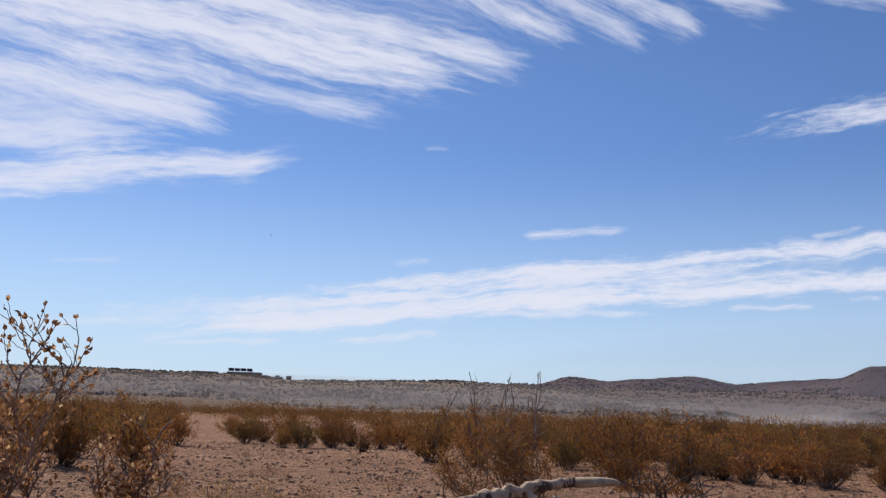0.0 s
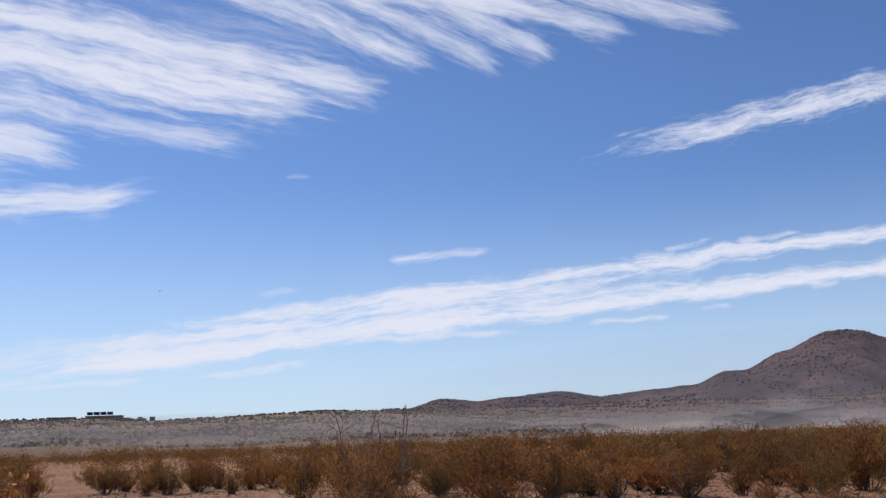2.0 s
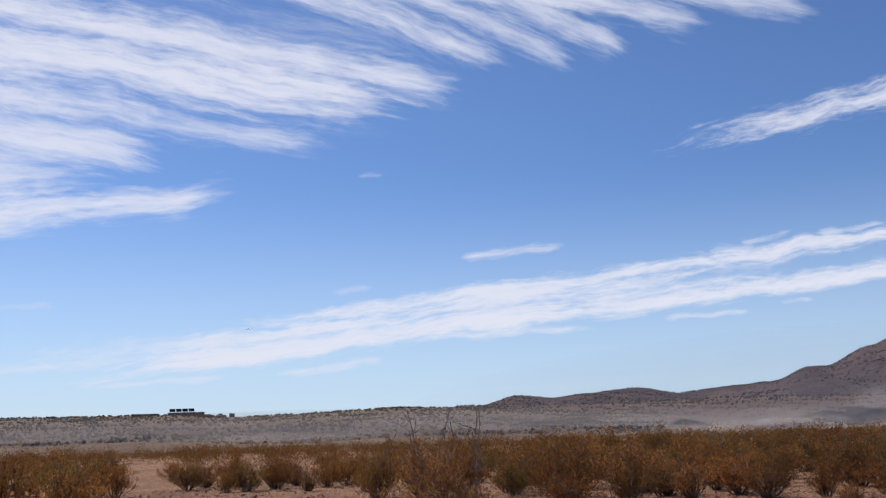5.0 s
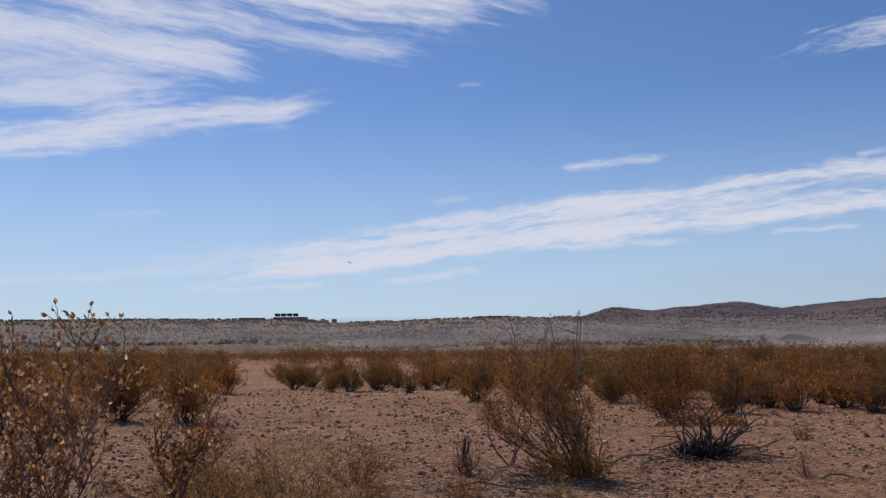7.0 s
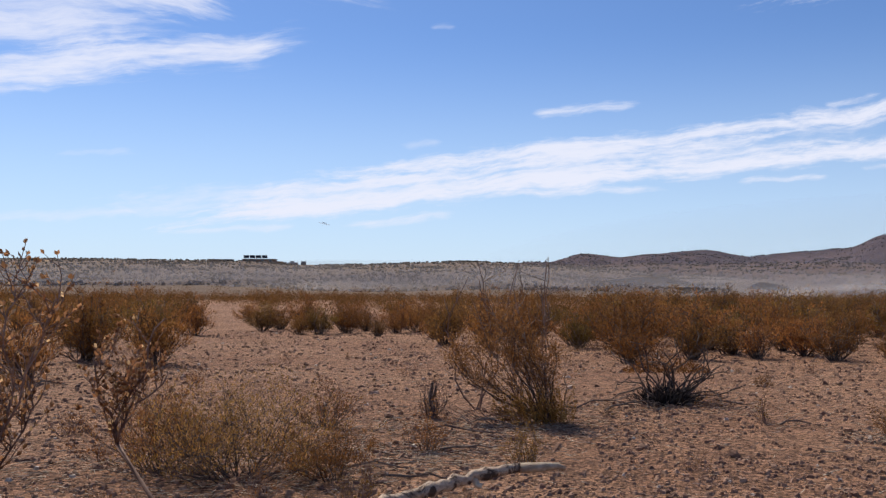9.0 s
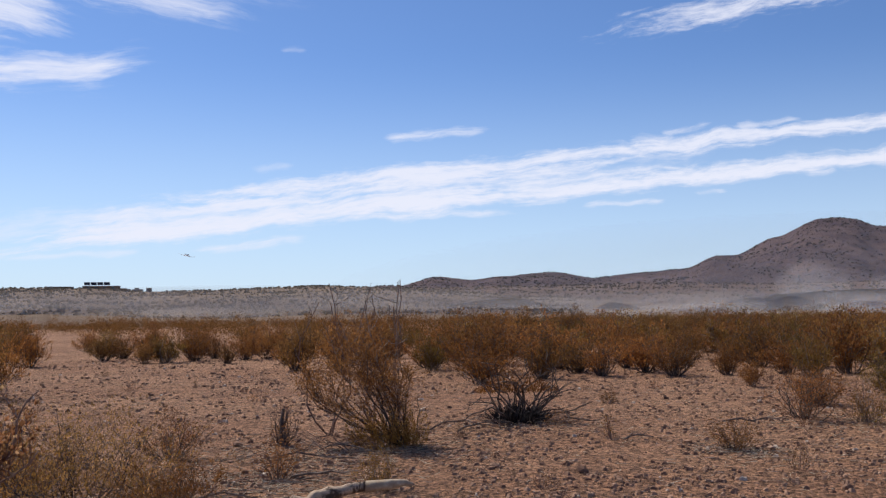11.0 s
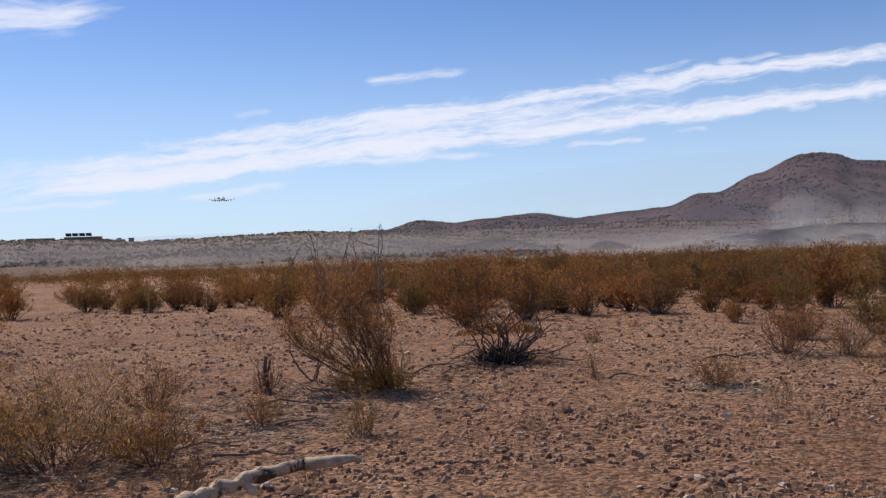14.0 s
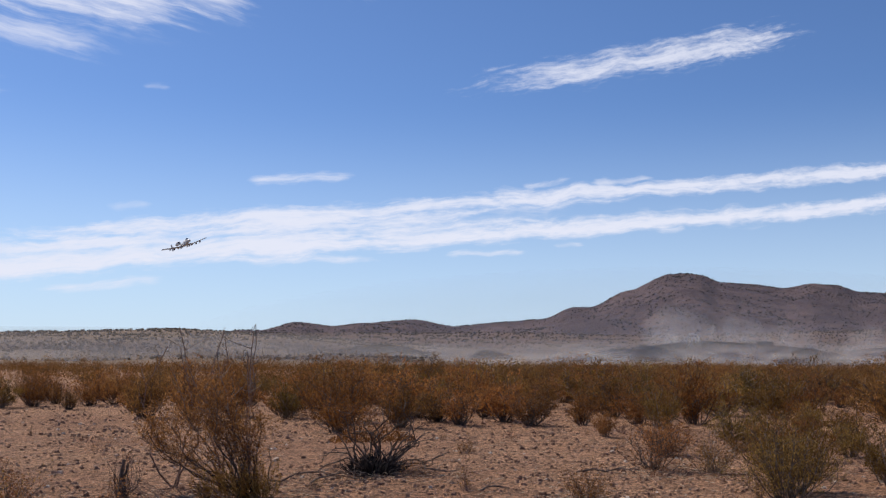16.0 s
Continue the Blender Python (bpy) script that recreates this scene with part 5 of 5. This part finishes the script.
def make_jet():
    """Twin-engined attack jet, nose towards -y, span 17.5 m."""
    top = tagged(new("attack_jet"), "grey straight-winged twin-engined jet flying low towards the camera", "aircraft")
    part("fuselage", mesh_of("fuselage", *loft([(-8.1, 0.10, 0.10, -0.25), (-7.6, 0.42, 0.42, -0.2), (-6.4, 0.62, 0.68, -0.05), (-4.8, 0.66, 0.88, 0.08), (-2.5, 0.68, 0.92, 0.08),
                                                  (0.5, 0.68, 0.85, 0.05), (3.5, 0.60, 0.68, 0.1), (6.2, 0.38, 0.42, 0.2), (7.8, 0.14, 0.2, 0.25)]), GREY, True), top)
    part("canopy", mesh_of("canopy", *loft([(-6.2, 0.08, 0.05, 0.62), (-5.6, 0.38, 0.42, 0.72), (-4.8, 0.44, 0.60, 0.78), (-3.9, 0.40, 0.48, 0.80), (-3.0, 0.10, 0.12, 0.9)]), CANOPY, True), top, "dark glass canopy")
    part("gun_barrel", mesh_of("gun_barrel", *loft([(-8.75, 0.10, 0.10, -0.45), (-7.5, 0.13, 0.13, -0.45)], 10), GREY_DARK), top)
    for s in (-1, 1):
        slab((s * 0.5, -1.9, 1.2, -0.55), (s * 3.4, -1.8, 1.15, -0.55), 0.50, GREY, "inner_wing", top)
        slab((s * 3.4, -1.8, 1.15, -0.55), (s * 8.75, -1.1, 0.95, 0.15), 0.40, GREY, "outer_wing", top)
        slab((s * 0.2, 5.6, 7.6, 0.35), (s * 2.9, 5.7, 7.5, 0.35), 0.24, GREY, "tailplane", top)
        slab((s * 2.9, 5.2, 7.7, -0.45), (s * 2.9, 5.9, 7.5, 2.0), 0.22, GREY, "tail_fin", top)
        eng = part("engine_pod", mesh_of("engine_pod", *[(lambda v, f: ([(x + s * 1.45, y, z) for x, y, z in v], f))(*loft([(1.0, 0.54, 0.54, 1.12), (1.5, 0.68, 0.68, 1.12), (3.0, 0.70, 0.70, 1.15),
                                                       (4.4, 0.56, 0.56, 1.2), (5.0, 0.44, 0.44, 1.22)]))][0], GREY, True), top)
        part("intake", mesh_of("intake", *[(lambda v, f: ([(x + s * 1.45, y, z) for x, y, z in v], f))(*loft([(0.985, 0.49, 0.49, 1.12), (1.02, 0.44, 0.44, 1.12)]))][0], GREY_DARK), eng, "dark engine intake")
        slab((s * 0.5, 2.0, 3.8, 0.75), (s * 1.1, 2.0, 3.8, 1.25), 0.30, GREY, "engine_strut", top)
        part("wheel_fairing", mesh_of("wheel_fairing", *[(lambda v, f: ([(x + s * 2.6, y, z) for x, y, z in v], f))(*loft([(-3.3, 0.08, 0.08, -0.85), (-2.5, 0.30, 0.33, -0.85), (0.4, 0.30, 0.33, -0.85), (1.3, 0.06, 0.08, -0.8)], 10))][0], GREY, True), top)
        for x in (1.6, 4.3, 5.9):
            z = -0.62 if x < 3.4 else -0.55 + 0.70 * (x - 3.4) / 5.35 - 0.10
            p = box_part("pylon", top, GREY, s * x, -0.4, z - 0.28, 0.12, 1.4, 0.40)
            part("bomb", mesh_of("bomb", *[(lambda v, f: ([(a + s * x, b, c) for a, b, c in v], f))(*loft([(-1.6, 0.03, 0.03, z - 0.56), (-1.1, 0.14, 0.14, z - 0.56), (0.5, 0.14, 0.14, z - 0.56), (1.1, 0.04, 0.04, z - 0.56)], 8))][0], GREY_DARK, True), p)
    return top


JET = make_jet()


# ---- drifting dust and painted haze ----
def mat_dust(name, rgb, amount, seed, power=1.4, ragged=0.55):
    """Thin dust, and the shell painted as haze: it fades from the middle of each cloud to nothing at its rim."""
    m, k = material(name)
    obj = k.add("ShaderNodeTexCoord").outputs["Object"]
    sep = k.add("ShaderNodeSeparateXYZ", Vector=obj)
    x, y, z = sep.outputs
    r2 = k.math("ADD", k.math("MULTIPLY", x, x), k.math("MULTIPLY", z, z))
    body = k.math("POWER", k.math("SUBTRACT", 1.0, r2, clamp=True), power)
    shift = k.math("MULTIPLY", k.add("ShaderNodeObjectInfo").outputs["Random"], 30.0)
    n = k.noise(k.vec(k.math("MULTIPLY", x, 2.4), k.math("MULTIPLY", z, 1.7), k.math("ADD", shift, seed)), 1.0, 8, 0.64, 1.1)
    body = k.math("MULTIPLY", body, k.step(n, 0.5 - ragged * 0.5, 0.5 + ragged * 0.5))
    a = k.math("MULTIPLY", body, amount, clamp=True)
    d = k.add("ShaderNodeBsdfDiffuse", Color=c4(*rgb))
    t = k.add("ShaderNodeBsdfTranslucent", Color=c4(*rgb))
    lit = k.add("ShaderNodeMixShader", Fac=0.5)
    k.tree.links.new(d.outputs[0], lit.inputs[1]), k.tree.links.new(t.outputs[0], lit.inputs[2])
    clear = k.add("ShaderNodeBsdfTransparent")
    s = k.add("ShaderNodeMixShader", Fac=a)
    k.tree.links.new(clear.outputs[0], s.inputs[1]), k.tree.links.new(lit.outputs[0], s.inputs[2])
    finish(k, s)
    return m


DUST_VEIL = mat_dust("dust_veil", (0.42, 0.385, 0.375), 0.60, 1.0, 0.8, 1.2)
DUST_PUFF = mat_dust("dust_puff", (0.60, 0.57, 0.56), 0.60, 5.0, 1.4, 0.6)


def dust_mesh(seed, mat):
    """A lumpy rounded cloud of unit size."""
    rng = random.Random(seed)
    bm = bmesh.new()
    bmesh.ops.create_icosphere(bm, subdivisions=4, radius=1.0)
    off = Vector((rng.uniform(0, 9), rng.uniform(0, 9), rng.uniform(0, 9)))
    for v in bm.verts:
        v.co.y *= 1 + 0.35 * noise.noise(v.co * 1.8 + off)
    return bm_mesh("dust_cloud", bm, mat, True)


def dust(me, u, y, z, sx, sy, sz, label):
    ob = new("dust_cloud", me)
    tagged(ob, label, "dust", "dust drifting over the plain")
    ob.location, ob.scale = (u * y, y, z), (sx, sy, sz)
    return ob


# aerial haze put in as one bluish see-through shell, no dust
HAZE = mat_dust("painted_haze", (0.42, 0.44, 0.52), 0.19, 9.0, 0.6, 2.6)
VEIL = [dust_mesh(1, DUST_VEIL), dust_mesh(2, DUST_VEIL)]
PUFF = [dust_mesh(3, DUST_PUFF), dust_mesh(4, DUST_PUFF), dust_mesh(5, DUST_PUFF)]
DRIFT = []
for i, (u, y, z, sx, sz) in enumerate([(-0.75, 240, 0.5, 95, 8.0), (-0.42, 235, 0.5, 90, 7.6), (-0.12, 240, 0.5, 85, 7.6), (0.16, 235, 0.5, 80, 7.0), (0.45, 300, 1.0, 100, 7.0), (0.78, 300, 1.0, 110, 7.0), (1.1, 300, 1, 110, 7.0)]):
    DRIFT.append((dust(VEIL[i % 2], u, y, z, sx, 10, sz, "thin grey veil of dust hanging over the plain"), 1.0, 0.0))
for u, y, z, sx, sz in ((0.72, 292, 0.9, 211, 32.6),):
    DRIFT.append((dust(dust_mesh(7, HAZE), u, y, z, sx, 12, sz, "bluish see-through shell imitating haze before the far slopes"), 0.3, 0.0))
for i, (u, y, z, sx, sz, speed, rise) in enumerate([(0.42, 255, 0.0, 34, 5.5, 0.8, 0.05), (0.62, 262, 0.0, 36, 5.5, 0.8, 0.1), (0.85, 258, 0.0, 40, 6.0, 0.6, 0.05), (0.22, 262, -0.5, 32, 4.5, 0.8, 0.05),
                                                    (0.53, 322, -3.1, 17, 14.9, 1.36, 0.68), (0.64, 320, -13.6, 14, 12.9, 0.77, 1.29), (0.70, 318, -14.0, 15, 13.4, 0.97, 1.09), (0.50, 322, -7.7, 18, 9.5, 1.79, 0.54), (0.86, 320, -9.5, 16.4, 12.6, 0.38, 0.82)]):
    DRIFT.append((dust(PUFF[i % 3], u, y, z, sx, 8, sz, "pale plume of dust drifting before the mountain"), speed, rise))

make_stones()


# ---- what moves ----
def motions():
    # the jet turns in, dives and passes: seconds, place, nose down, lean, heading
    walk(JET, [(t, pose(x, y, z, rx, ry, rz)) for t, x, y, z, rx, ry, rz in [
        (0.0, -472.1, 2742, 469.9, 8, -74, 4), (0.5, -432.0, 2667, 441.7, 8, -72, 5), (1.0, -394.5, 2592, 413.5, 8, -68, 6), (1.5, -364.5, 2517, 393.7, 8, -60, 7), (2.5, -325.2, 2367, 340.3, 8, -42, 7),
        (3.5, -292.4, 2217, 290.9, 8, -22, 6), (5.2, -255.1, 1962, 210.6, 8, 0, 5), (7.0, -217.8, 1692, 142.5, 7, 10, 5), (8.5, -183.9, 1467, 101.5, 5, 12, 6), (9.0, -172.1, 1392, 90.7, 4, 12, 7),
        (10.7, -126.2, 1137, 67.0, 2, 12, 9), (12.5, -76.7, 867, 50.9, 0, 11, 12), (13.5, -48.8, 717, 44.3, -1, 4, 15), (14.5, -23.4, 567, 38.4, -3, -5, 18), (15.0, -12.6, 507, 39.3, -5, -7, 17),
        (15.5, 0.3, 440, 41.1, -6, -13, 16), (16.0, 11.9, 374, 43.1, -7, -19, 14)]])
    # the twigs bend in the wind
    sway = [(0.0, -7.6), (0.5, -3.4), (1.0, 0.0), (1.5, -1.3), (2.0, 0.4), (3.0, 1.8), (4.0, 0.5), (5.2, -2.6), (6.5, -5.4), (7.0, -5.9), (7.5, -6.2), (8.0, -6.5), (8.5, -6.8), (9.0, -7.4), (9.5, -6.4), (10.0, -4.6), (12.5, -4.2), (14.0, -4.8), (16.0, -4.4)]
    lift = {0.0: 0.02, 7.0: 0.05, 7.5: 0.05, 8.0: 0.055, 8.5: 0.06, 9.0: 0.07, 9.5: 0.06, 10.0: 0.05, 6.5: 0.045, 5.2: 0.02}
    for plant, gain, rise in ((TWIGGY, 1.0, 1.0), (BUSHY, 1.0, 1.0), (SMALL, 1.3, 1.9)):
        x, y, z = plant.location
        walk(plant, [(t, pose(x, y, z + rise * lift.get(t, 0.0), 0, a * gain, 0)) for t, a in sway])
    # the dead branch nods
    walk(BRANCH, [(t, pose(x, 0, z)) for t, x, z in [
        (0.0, -0.011, 0.0), (0.3, -0.004, 0.014), (0.6, 0.009, -0.040), (0.8, -0.001, 0.002), (1.0, -0.017, 0.0), (1.2, -0.050, -0.013), (1.5, -0.013, -0.002), (4.0, -0.013, 0.0), (8.0, -0.016, -0.008),
        (8.5, -0.010, 0.005), (9.0, -0.018, 0.007), (12.5, -0.007, 0.009), (13.0, -0.011, 0.005), (14.0, -0.006, 0.007), (14.5, -0.008, -0.028), (14.8, -0.010, -0.008), (15.0, -0.011, 0.013), (15.3, -0.089, 0.049), (15.6, -0.09, 0.02), (16.0, -0.09, 0.0)]])
    for cloud, speed, rise in DRIFT:
        x, y, z = cloud.location
        walk(cloud, [(0.0, pose(x, y, z)), (8.0, pose(x + 8 * speed, y, z + 8 * rise)), (16.0, pose(x + 16 * speed, y, z + 16 * rise))])


motions()
